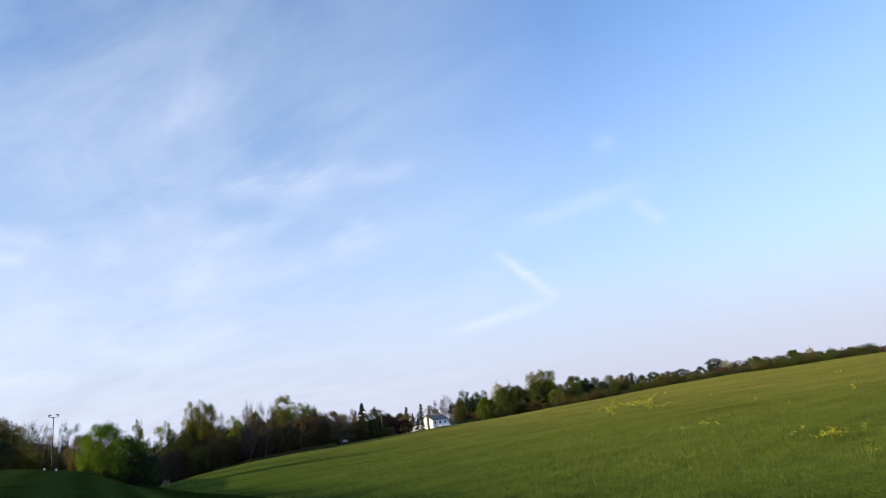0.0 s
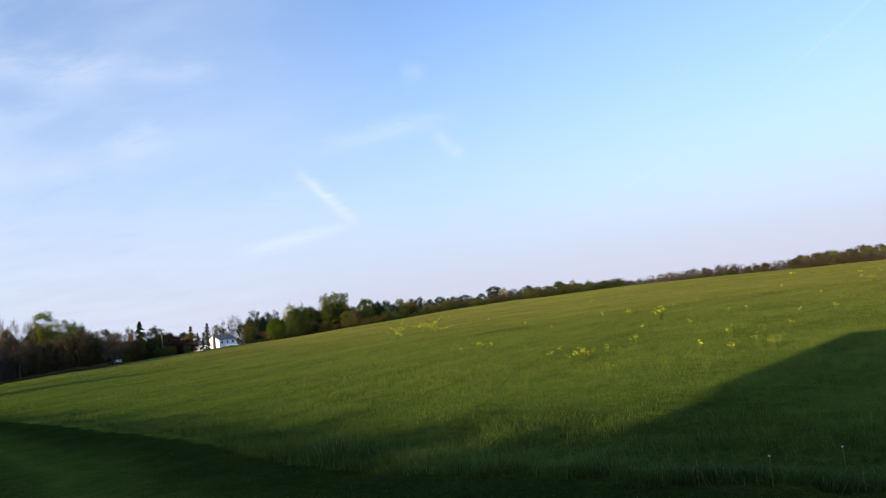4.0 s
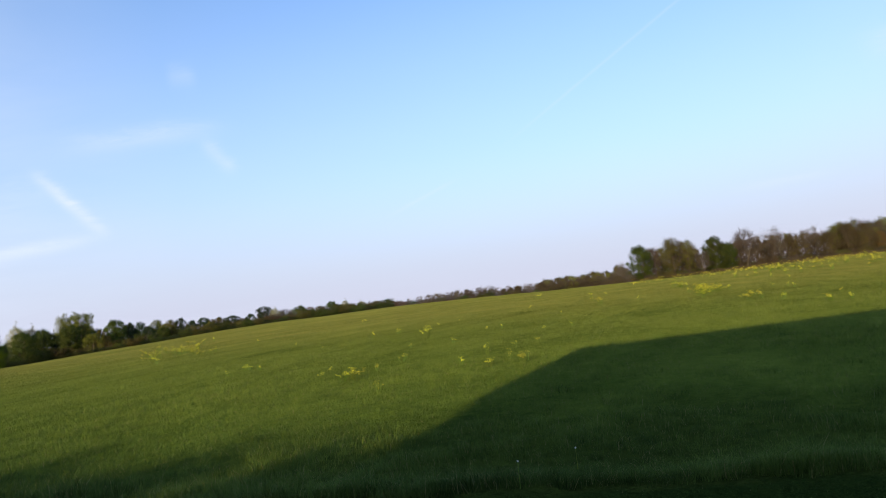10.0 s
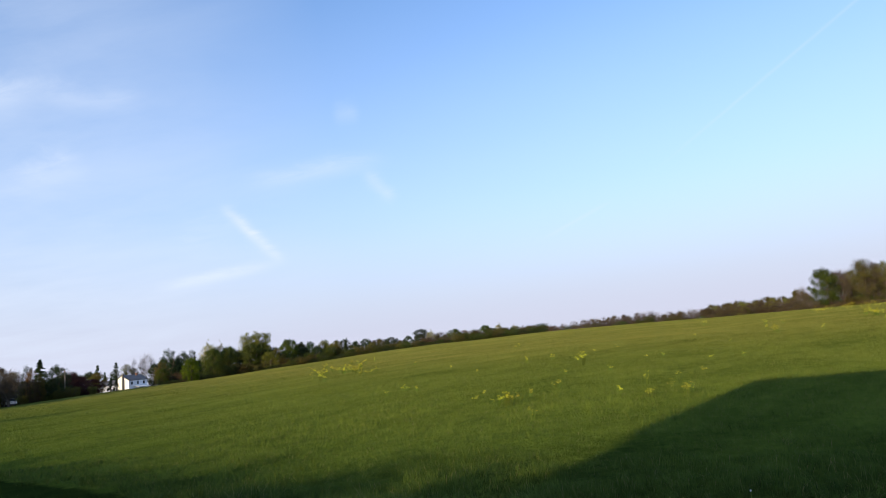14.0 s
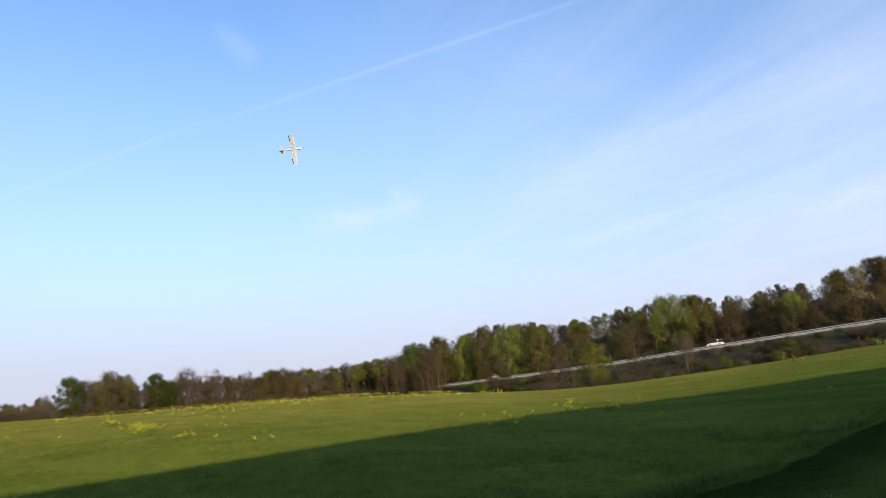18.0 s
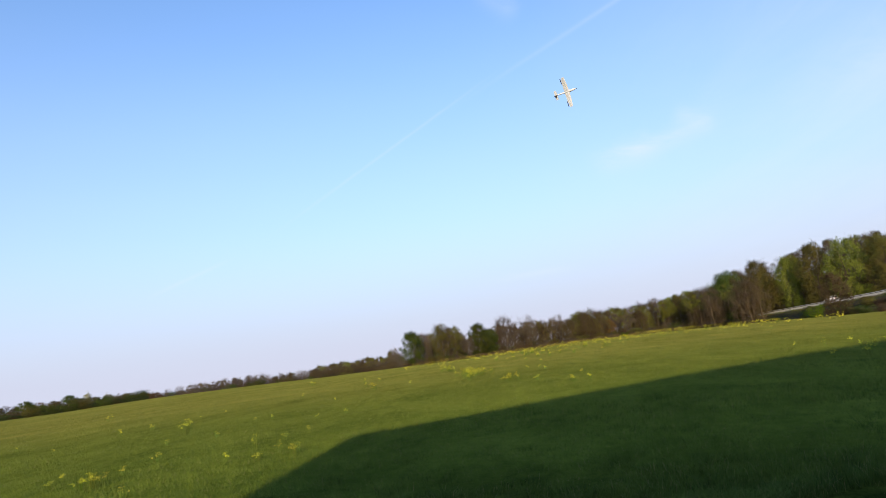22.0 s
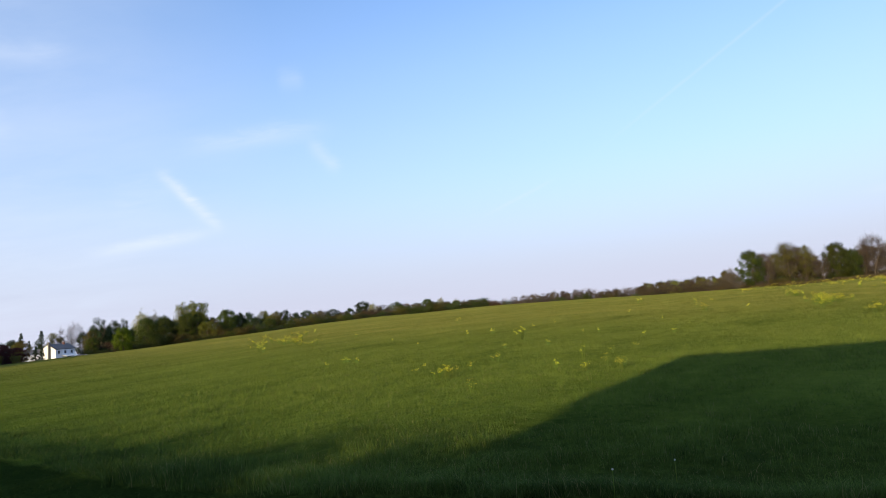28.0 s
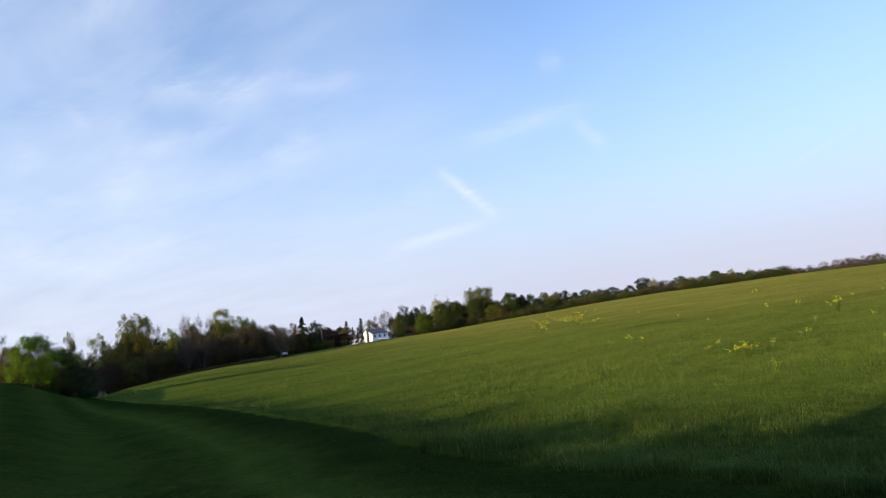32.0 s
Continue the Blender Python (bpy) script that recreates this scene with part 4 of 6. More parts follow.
plant("lime", 100.7, 158, 11.6, 1.90), plant("brown", 104.7, 163, 14.2, 1.03), plant("bare", 98.4, 185, 13.8, 0.79), plant("brown", 92.7, 215, 14.2, 1.15), plant("bare", 108.5, 150, 10.0, 0.88), plant("bright_shrub", 91.1, 188, 4.3, 1.37), plant("bright_shrub", 111.5, 145, 3.4, 0.78), plant("brown", 97.0, 186, 9.6, 1.21)
# wood behind the lamp post
wood(["brown", "bare", "olive", "brown"], -46, -18, 170, 200, 46, 0.6, 0.84, 1.3, 22)
scrub(["olive", "brown", "olive"], -46, -18, 152, 168, 40, 5.5, 8, 1.6)
# tall unseen trees added beyond the edge of the view to shade the wood's foot
scrub(["pine", "olive"], -57, -42, 140, 165, 24, 18, 22, 1.3)
# wood along the far end of the field
wood(["brown", "olive", "bare", "pine"], -21, -5, 165, 192, 60, 0.62, 0.82, 1.2, 20)
scrub(["olive", "brown", "bare", "brown"], -21, -6.6, 148, 160, 50, 5.5, 8.5, 1.5)
scrub(["pine", "olive", "pine"], -7.2, -0.9, 195, 212, 16, 6, 7.2, 1.3)
scrub(["shrub", "clipped"], -6.3, -2.6, 172, 178, 6, 2.2, 3.0, 1.3)
# on along the brow
wood(["pine", "pine", "oak"], 3.4, 18, 212, 226, 40, 0.6, 0.84, 1.2)
wood(["pine", "olive", "oak", "olive", "brown"], 18, 35, 214, 228, 44, 0.6, 0.84, 1.2)
scrub(["shrub", "shrub", "brush"], 3.2, 36, 200, 210, 60, 2.6, 4.2, 1.5)
wood(["rust", "brown"], 34, 37.6, 228, 240, 10, 0.85, 1.0, 1.1)
wood(["bare", "brown", "bare"], 38, 57, 300, 330, 44, 0.8, 0.96, 1.3)
wood(["olive", "lime", "olive"], 49.5, 57, 340, 420, 20, 0.96, 1.02, 1.6)
scrub(["brush", "brush", "shrub"], 36.5, 57, 268, 285, 40, 3.6, 5.2, 1.8)
# the clump where the wood meets the field
scrub(["shrub", "brush"], 56.8, 61, 178, 182, 7, 2.2, 3.4, 1.1)
wood(["bare", "brown", "olive"], 58.6, 74, 192, 204, 26, 0.78, 0.94, 0.9)
wood(["brown", "brown", "olive", "bare"], 58.2, 79, 204, 226, 40, 0.74, 0.92, 1.2)
scrub(["brush", "brush", "shrub"], 57.2, 82, 184, 196, 50, 1.8, 3.4, 1.3)
# wooded hillside behind the highway
wood(["brown", "olive", "lime", "brown"], 73, 88, 235, 300, 52, 0.88, 1.02, 1.15)


def hillside():
    rows = ((17, 23.8, 56, 8, 11), (27.6, 41.1, 58, 11, 14), (44, 62, 60, 12, 14.5), (70, 95, 52, 0.86, 0.98), (108, 140, 54, 0.92, 1.02))
    for row, (q0, q1, n, h0, h1) in enumerate(rows):
        for k in range(n):
            along = 85 + 340 * (k + pick.random()) / n
            p = ROAD_A + ROAD_ALONG * along + ROAD_OUT * pick.uniform(q0, q1)
            az, r = math.degrees(math.atan2(p[0], p[1])), float(np.hypot(*p))
            kind = pick.choice(("brown", "brown", "bare", "brown", "brown", "olive") if row < 2 else ("olive", "bare", "brown", "lime", "brown", "olive", "olive", "bare"))
            if row < 3:
                plant(kind, az, r, pick.uniform(h0, h1), 1.35)
            else:
                plant(kind, az, r, None, 1.35, None, pick.uniform(h0, h1), 18)
        if row == 0:
            for k in range(30):
                p = ROAD_A + ROAD_ALONG * (85 + 340 * (k + pick.random()) / 30) + ROAD_OUT * pick.uniform(15, 20)
                plant("brush", math.degrees(math.atan2(p[0], p[1])), float(np.hypot(*p)), pick.uniform(3, 5), 1.2)


hillside()


def bank_brush():
    """Tangled brush that hides the foot of the parapet and thins out towards the field."""
    for k in range(210):
        q = -1.6 - 20 * pick.random() ** 1.3
        s = 128 + 250 * (k + pick.random()) / 210
        p = ROAD_A + ROAD_ALONG * s + ROAD_OUT * q
        az, r = math.degrees(math.atan2(p[0], p[1])), float(np.hypot(*p))
        room = ROAD_Z - 0.1 + float(rise(s)) - float(land(p[0], p[1]))
        if 90 < az < 140:
            plant(pick.choice(("brush", "brush", "shrub", "brush", "shrub")), az, r, max(min(pick.uniform(2.2, 4.2), room / 0.86 + 0.2), 1.2), 1.7)


bank_brush()
scrub(["brush", "shrub", "brush"], 92.9, 135.4, 138, 150, 44, 1.8, 2.8, 1.4)


def thicket(label, mats, az0, az1, r0, r1, count, tall, size=0.16, by_road=False):
    """Low tangled undergrowth over a strip of ground, as one mass of small leaves and stalks."""
    rng = np.random.default_rng(int(az0 * 7 + abs(r0)) + 900)
    az, r = np.radians(rng.uniform(az0, az1, count)), rng.uniform(r0, r1, count)
    x, y = r * np.sin(az), r * np.cos(az)
    if by_road:
        # metres along the highway and out from its near wall instead of bearing and distance
        along, q = rng.uniform(az0, az1, count), rng.uniform(r0, r1, count)
        x, y = (ROAD_A[k] + ROAD_ALONG[k] * along + ROAD_OUT[k] * q for k in (0, 1))
        az = np.arctan2(x, y)
    lump = 0.66 + 0.2 * np.sin(x * 0.9 + 2 * np.sin(y * 0.43)) + 0.14 * np.sin(y * 1.3 + 1.7 * np.sin(x * 0.37))
    p = np.stack((x, y, land(x, y) + tall * lump * rng.random(count) ** 0.6), 1)
    a, b = rng.normal(0, 1, (count, 3)), rng.normal(0, 1, (count, 3))
    s = size * (0.5 + rng.random(count))[:, None]
    a, b = a / np.linalg.norm(a, axis=1)[:, None] * s, b / np.linalg.norm(b, axis=1)[:, None] * s
    v = np.stack((p - a, p + b, p + a), 1)
    face = np.cross(v[:, 1] - v[:, 0], v[:, 2] - v[:, 0])
    out = np.stack((-np.sin(az) * 0.6, -np.cos(az) * 0.6, np.full(count, 0.7)), 1)
    back = (face * out).sum(1) < 0
    v[back] = v[back][:, ::-1]
    face[back] *= -1
    way = face / (np.linalg.norm(face, axis=1)[:, None] + 1e-9) * 0.5 + out * 0.7
    way /= np.linalg.norm(way, axis=1)[:, None]
    me = mesh_of("undergrowth", v.reshape(-1, 3), np.arange(count * 3).reshape(-1, 3), mats[0], True, np.repeat(way, 3, 0))
    for m in mats[1:]:
        me.materials.append(M[m])
    pickm = np.clip((lump * 1.3 + rng.normal(0, 0.25, count)) * len(mats) - 0.3, 0, len(mats) - 1).astype(np.int32)
    me.polygons.foreach_set("material_index", pickm)
    tagged(new("undergrowth", me), label, "undergrowth", kind="stuff")


thicket("brown brambles and weeds on the bank below the highway", ("bud", "olive", "green"), 150, 420, -26, -12, 60000, 1.4, 0.11, True)
thicket("brown brambles along the foot of the parapet", ("bud", "olive", "green"), 110, 420, -12, -1.5, 60000, 0.9, 0.11, True)
thicket("leafless undergrowth between the trees of the hillside", ("bud", "olive", "twig"), 85, 425, 15, 30, 36000, 4.0, 0.26, True)
thicket("leafless undergrowth between the trees of the hillside", ("bud", "olive", "olive"), 85, 425, 30, 120, 60000, 7.0, 0.36, True)
thicket("dark undergrowth under the trees on the brow", ("dark", "green", "dark"), 3.1, 36.3, 199, 212, 60000, 1.4, 0.11)
thicket("brown undergrowth at the foot of the wood", ("bud", "olive", "bud"), 57.2, 81.5, 176, 190, 50000, 1.0, 0.10)
thicket("dark brambles at the foot of the wood", ("bud", "dark", "olive"), -23, -7.4, 140, 152, 50000, 0.7, 0.10)


SHADE_Y = (-11, -6, -3.4, 1, 6, 12, 18.7, 25.6, 35, 58)
SHADE_TALL = (6.0, 6.0, 5.95, 5.75, 5.65, 5.5, 5.05, 4.55, 4.0, 3.2)


def shade_row():
    """Unseen evergreens added out of the walk's view, sized so that their long shade lies on the lawn."""
    own = random.Random(12)
    line = ((-23.2, -11), (-24.2, -8.6), (-29, 2), (-34.5, 11), (-41, 22), (-47, 33), (-55, 44), (-66, 58))
    for (x0, y0), (x1, y1) in zip(line, line[1:]):
        n = int(math.hypot(x1 - x0, y1 - y0) / 0.95)
        for k in range(n):
            x, y = x0 + (x1 - x0) * (k + own.random()) / n + own.uniform(-0.6, 0.6), y0 + (y1 - y0) * (k + own.random()) / n
            tall = np.interp(y, SHADE_Y, SHADE_TALL)
            plant("pine", math.degrees(math.atan2(x, y)), math.hypot(x, y), float(tall) + own.uniform(-0.08, 0.08), 1.5, which=k % 2)


shade_row()

for proto in [p for pool in list(KIND.values()) + list(BROAD.values()) for p in pool]:
    if proto.name not in USED:
        for ob in list(proto.children) + [proto]:
            bpy.data.objects.remove(ob)

# ---- the big house behind the viewpoint, whose roof throws the long shade over the field ----
def frame_of(thing, origin, turn):
    thing.matrix_basis = Matrix.Translation(origin) @ pose(0, 0, 0, 0, 0, turn)
    return thing


def gable_roof(x0, x1, y0, y1, z0, z1, over=0.3, thick=0.18, hip=0.0):
    """A roof with its ridge along x; hip draws the ridge ends in."""
    bm = bmesh.new()
    ym = (y0 + y1) / 2
    rings = []
    for dz in (0, thick):
        rings.append([bm.verts.new(p) for p in ((x0 - over, y0 - over, z0 + dz), (x1 + over, y0 - over, z0 + dz), (x1 + over, y1 + over, z0 + dz), (x0 - over, y1 + over, z0 + dz),
                                                (x0 - over + hip, ym, z1 + dz), (x1 + over - hip, ym, z1 + dz))])
    a, b = rings
    for s, flip in ((a, True), (b, False)):
        for q in ((0, 1, 5, 4), (2, 3, 4, 5), (1, 2, 5), (3, 0, 4)):
            if len(q) == 3 and not hip:
                continue
            vs = [s[i] for i in q]
            bm.faces.new(vs[::-1] if flip else vs)
    loop = (0, 1, 2, 3) if hip else (0, 1, 5, 2, 3, 4)
    for i, k in zip(loop, loop[1:] + loop[:1]):
        bm.faces.new((a[i], a[k], b[k], b[i]))
    return bm


def gable_wall(x0, x1, y, z0, z1, peak, thick=0.25):
    """A wall with a pointed top, facing -y."""
    bm = bmesh.new()
    pts = [(x0, z0), (x1, z0), (x1, z1), ((x0 + x1) / 2, peak), (x0, z1)]
    front = [bm.verts.new((px, y, pz)) for px, pz in pts]
    rear = [bm.verts.new((px, y + thick, pz)) for px, pz in pts]
    bm.faces.new(front)
    bm.faces.new(rear[::-1])
    for i in range(5):
        k = (i + 1) % 5
        bm.faces.new((front[k], front[i], rear[i], rear[k]))
    return bm


def add_window(thing, x, y, z, w, h, face="y"):
    """A sash window: frame, two panes, a sill, in a wall that faces -y."""
    bm = bmesh.new()
    for x0, x1, z0, z1 in ((x - w / 2, x + w / 2, z + h / 2 - 0.07, z + h / 2), (x - w / 2, x + w / 2, z - h / 2, z - h / 2 + 0.07),
                           (x - w / 2, x - w / 2 + 0.07, z - h / 2 + 0.07, z + h / 2 - 0.07), (x + w / 2 - 0.07, x + w / 2, z - h / 2 + 0.07, z + h / 2 - 0.07), (x - w / 2 + 0.07, x + w / 2 - 0.07, z - 0.03, z + 0.03)):
        box(bm, x0, x1, y - 0.06, y + 0.02, z0, z1)
    win = part("window", bm, "siding", thing)
    part("pane", boxed(x - w / 2 + 0.07, x + w / 2 - 0.07, y - 0.02, y - 0.006, z + 0.03, z + h / 2 - 0.07), "glass", win)
    part("pane", boxed(x - w / 2 + 0.07, x + w / 2 - 0.07, y - 0.02, y - 0.006, z - h / 2 + 0.07, z - 0.03), "glass", win)
    part("sill", boxed(x - w / 2 - 0.06, x + w / 2 + 0.06, y - 0.12, y, z - h / 2 - 0.06, z - h / 2 - 0.003), "siding", win)
    return win


def big_house():
    thing = new("house")
    L, D, eave, ridge, hip = 55.1, 8.25, 4.89, 8.38, 26.7
    part("wall", boxed(0, L, 0, 0.3, -0.6, eave), "brick", thing)
    part("wall", boxed(0, L, D - 0.3, D, -0.6, eave), "brick", thing)
    part("wall", boxed(0, 0.3, 0.302, D - 0.302, -0.6, eave), "brick", thing)
    part("wall", boxed(L - 0.3, L, 0.302, D - 0.302, -0.6, eave), "brick", thing)
    part("roof", gable_roof(0, L, 0, D, eave, ridge, 0.15, 0.2, hip=hip), "roof", thing)
    # the house lies away from the field, its long wall facing it
    thing.matrix_basis = Matrix(((0.410, -0.912, 0, -7.3), (-0.912, -0.410, 0, 0.75), (0, 0, 1, 0), (0, 0, 0, 1)))
    tagged(thing, "long brick house with a grey hipped roof beside the lawn", "house")


big_house()


# ---- farmhouse on the brow ----
def white_house():
    thing = new("house")
    eave, peak, low = 3.4, 5.6, -4.5
    # gable end towards the sun, long side with the porch towards the field
    part("wall", gable_wall(-4.2, 4.2, 0, low, eave, peak), "siding", thing)
    part("wall", gable_wall(-4.2, 4.2, 8.75, low, eave, peak), "siding", thing)
    part("wall", boxed(-4.2, -3.95, 0.252, 8.748, low, eave), "siding", thing)
    part("wall", boxed(3.95, 4.2, 0.252, 8.748, low, eave), "siding", thing)
    rf = gable_roof(0, 9.0, -4.2, 4.2, eave, peak + 0.05, 0.35)
    bmesh.ops.rotate(rf, cent=(0, 0, 0), matrix=Matrix.Rotation(radians(90), 3, "Z"), verts=rf.verts)
    bmesh.ops.translate(rf, vec=(0, 0, 0.03), verts=rf.verts)
    part("roof", rf, "roof", thing)
    ch = part("chimney", boxed(0.6, 1.5, -0.6, -0.003, low, 6.3, bevel=0.03), "wall_stone", thing, "pale stone chimney up the gable")
    part("chimney_cap", boxed(0.52, 1.58, -0.68, 0.08, 6.302, 6.42), "concrete", ch)
    vent = part("roof_chimney", boxed(0.3, 1.0, 6.2, 6.9, 5.0, 6.5), "brick", thing)
    part("chimney_cap", boxed(0.24, 1.06, 6.14, 6.96, 6.502, 6.6), "concrete", vent)
    add_window(thing, -2.4, -0.01, 2.0, 0.8, 1.3)
    add_window(thing, -2.4, -0.01, -0.6, 0.8, 1.3)
    add_window(thing, 2.8, -0.01, -0.6, 0.8, 1.3)
    side = Matrix.Translation((4.21, 0, 0)) @ pose(0, 0, 0, 0, 0, 90)
    for x, z in ((1.4, 2.3), (4.3, 2.3), (7.2, 2.3), (1.4, -0.6)):
        add_window(thing, x, -0.0, z, 1.1, 1.3).matrix_basis = side
    # lean-to porch with a white roof on posts, and a deck with a rail
    pr = bmesh.new()
    box(pr, 4.23, 7.0, 2.6, 8.4, 0.5, 0.66)
    for v in pr.verts:
        v.co.z += (7.0 - v.co.x) * 0.2
    part("porch_roof", pr, "siding", thing)
    for y in (2.7, 4.6, 6.4, 8.3):
        part("porch_post", boxed(6.8, 6.92, y - 0.06, y + 0.06, -1.6, 0.53), "siding", thing)
    part("deck", boxed(4.23, 7.0, 2.6, 12.5, low, -1.6), "wood", thing)
    rail = part("railing", boxed(6.86, 6.94, 2.6, 12.5, -0.72, -0.64), "wood", thing)
    for k in range(32):
        part("baluster", boxed(6.88, 6.92, 2.7 + k * 0.3, 2.74 + k * 0.3, -1.6, -0.722), "wood", rail)
    part("porch_door", boxed(4.205, 4.26, 5.3, 6.2, -1.6, 0.4), "dark_metal", thing)
    p = spot(0.95, 300)
    thing.matrix_basis = Matrix.Translation((p.x - 4.2 * 0.57, p.y + 3.4, 2.1)) @ pose(0, 0, 0, 0, 0, -52)
    tagged(thing, "white clapboard house with grey roof, chimneys and porch", "house")


white_house()


def grey_house():
    thing = new("house")
    part("wall", boxed(-4, 4, 0, 0.25, -4, 2.6), "siding", thing)
    part("wall", boxed(-4, 4, 6.75, 7, -4, 2.6), "siding", thing)
    part("wall", gable_wall(-3.5, 3.5, 0, -4, 2.6, 4.6), "siding", thing).matrix_basis = Matrix.Translation((3.99, 3.5, 0)) @ pose(0, 0, 0, 0, 0, 90)
    part("wall", gable_wall(-3.5, 3.5, 0, -4, 2.6, 4.6), "siding", thing).matrix_basis = Matrix.Translation((-3.76, 3.5, 0)) @ pose(0, 0, 0, 0, 0, 90)
    part("roof", gable_roof(-4, 4, 0, 7, 2.6, 4.7), "roof", thing)
    for x in (-2.4, 0, 2.4):
        add_window(thing, x, -0.01, 1.2, 0.9, 1.2)
    p = spot(-0.5, 305)
    frame_of(thing, (p.x, p.y, 1.5), 8)
    tagged(thing, "small pale house with a slate-grey roof behind garden trees", "house")


grey_house()


# ---- vehicles ----
def make_car(label, tall=1.45, length=4.5, van=False):
    """A car, nose towards +x: body with wheel arches, glasshouse, windows, four wheels, lamps."""
    thing = new("car")
    L, W = length / 2, 0.88
    prof = [(-L, 0.35), (-L, 0.85), (-L + 0.15, 0.98), (-L + (0.1 if van else 0.75), 1.0), (L - 1.35, 0.98), (L - 0.25, 0.8), (L, 0.65), (L, 0.35)]
    bm = bmesh.new()
    rows = []
    for y, k in ((-W, 0.97), (-W + 0.12, 1.0), (W - 0.12, 1.0), (W, 0.97)):
        rows.append([bm.verts.new((x * k, y, z)) for x, z in prof])
    n = len(prof)
    for a, b in zip(rows, rows[1:]):
        for i in range(n):
            k = (i + 1) % n
            bm.faces.new((a[i], a[k], b[k], b[i]))
    bm.faces.new(rows[0][::-1])
    bm.faces.new(rows[-1])
    part("body", bm, "car_white", thing)
    back = -L + 0.12 if van else -L + 0.6
    roof = [(back, 1.0), (back + (0.1 if van else 0.55), tall), (L - 2.35, tall), (L - 1.45, 0.985)]
    for name, mat, inset, s in (("roof", "car_white", 0.0, 1.0), ("glasshouse", "glass", 0.006, 1.0)):
        bm = bmesh.new()
        lo = [bm.verts.new((x, y, z)) for y in (-W + 0.06, W - 0.06) for x, z in (roof[0], roof[3])]
        hi = [bm.verts.new((x, y, z - inset)) for y in (-W + 0.2, W - 0.2) for x, z in (roof[1], roof[2])]
        if name == "glasshouse":
            for q in ((lo[0], lo[1], hi[1], hi[0]), (lo[3], lo[2], hi[2], hi[3]), (lo[1], lo[3], hi[3], hi[1]), (lo[2], lo[0], hi[0], hi[2])):
                bm.faces.new(q)
        else:
            top = [bm.verts.new(v.co + Vector((0, 0, 0.05))) for v in hi]
            bm.faces.new((top[0], top[1], top[3], top[2]))
            for q in ((0, 1), (1, 3), (3, 2), (2, 0)):
                bm.faces.new((hi[q[0]], hi[q[1]], top[q[1]], top[q[0]]))
            for v in lo:
                bm.verts.remove(v)
        part(name, bm, mat, thing)
    mid = (roof[1][0] + roof[2][0]) / 2
    for y in (-W + 0.1, W - 0.16):
        part("door_pillar", boxed(mid - 0.05, mid + 0.05, y - 0.03, y + 0.09, 0.99, tall - 0.01), "car_white", thing)
    for x in (-L + 0.85, L - 0.9):
        for y in (-W + 0.1, W - 0.1):
            bm = bmesh.new()
            bmesh.ops.create_cone(bm, cap_ends=True, segments=18, radius1=0.33, radius2=0.33, depth=0.22, matrix=Matrix.Translation((x, y, 0.33)) @ pose(0, 0, 0, 90))
            wheel = part("wheel", bm, "tyre", thing)
            bm = bmesh.new()
            bmesh.ops.create_cone(bm, cap_ends=True, segments=14, radius1=0.2, radius2=0.17, depth=0.25, matrix=Matrix.Translation((x, y, 0.33)) @ pose(0, 0, 0, 90))
            part("rim", bm, "steel", wheel)
    for y in (-0.6, 0.6):
        part("headlight", boxed(L - 0.08, L + 0.01, y - 0.18, y + 0.18, 0.62, 0.74), "lamp_lens", thing)
        part("tail_light", boxed(-L - 0.01, -L + 0.05, y - 0.14, y + 0.14, 0.68, 0.84), "red_glass", thing)
    part("bumper", boxed(L - 0.1, L + 0.05, -0.8, 0.8, 0.3, 0.48, bevel=0.04), "dark_metal", thing)
    part("bumper", boxed(-L - 0.05, -L + 0.1, -0.8, 0.8, 0.3, 0.48, bevel=0.04), "dark_metal", thing)
    return tagged(thing, label, "car")


ROAD_TURN = math.degrees(math.atan2(ROAD_ALONG[1], ROAD_ALONG[0]))


def road_point(az, off):
    """Where a bearing meets the highway, off metres beyond its near edge."""
    d = np.array((math.sin(radians(az)), math.cos(radians(az))))
    r = (ROAD_A @ ROAD_OUT) / (d @ ROAD_OUT)
    return d * r + ROAD_OUT * off


def park(az, off, label, back=False, **kw):
    car = make_car(label, **kw)
    p = road_point(az, off)
    frame_of(car, (p[0], p[1], ROAD_Z + 0.705 + float(rise((p - ROAD_A) @ ROAD_ALONG))), ROAD_TURN + (180 if back else 0))


park(85.3, 3.0, "white sedan on the highway beyond the field", True)
park(91.9, 3.2, "white hatchback on the highway beyond the parapet", True, van=True, length=4.2)
park(110.7, 3.0, "tall white off-road wagon on the highway", True, van=True, tall=1.8, length=4.6)
lane_car = make_car("white car parked by the trees at the field end")
frame_of(lane_car, spot(-6.95, 157), 112)


# ---- the highway on its bank ----
def along_road(s, off, z):
    p = ROAD_A + ROAD_ALONG * s + ROAD_OUT * off
    return (p[0], p[1], z + float(rise(s)))


def road_strip(name, off0, off1, z0, z1, s0, s1, mat, parent=None, steps=1):
    """A bar that follows the highway and climbs with it."""
    bm = bmesh.new()
    rings = [[bm.verts.new(along_road(s, o, z)) for o, z in ((off0, z0), (off1, z0), (off1, z1), (off0, z1))] for s in np.linspace(s0, s1, steps + 1)]
    for a, b in zip(rings, rings[1:]):
        for k in range(4):
            bm.faces.new((a[k], a[(k + 1) % 4], b[(k + 1) % 4], b[k]))
    bm.faces.new(rings[0])
    bm.faces.new(rings[-1])
    bmesh.ops.recalc_face_normals(bm, faces=bm.faces)
    return part(name, bm, mat, parent)


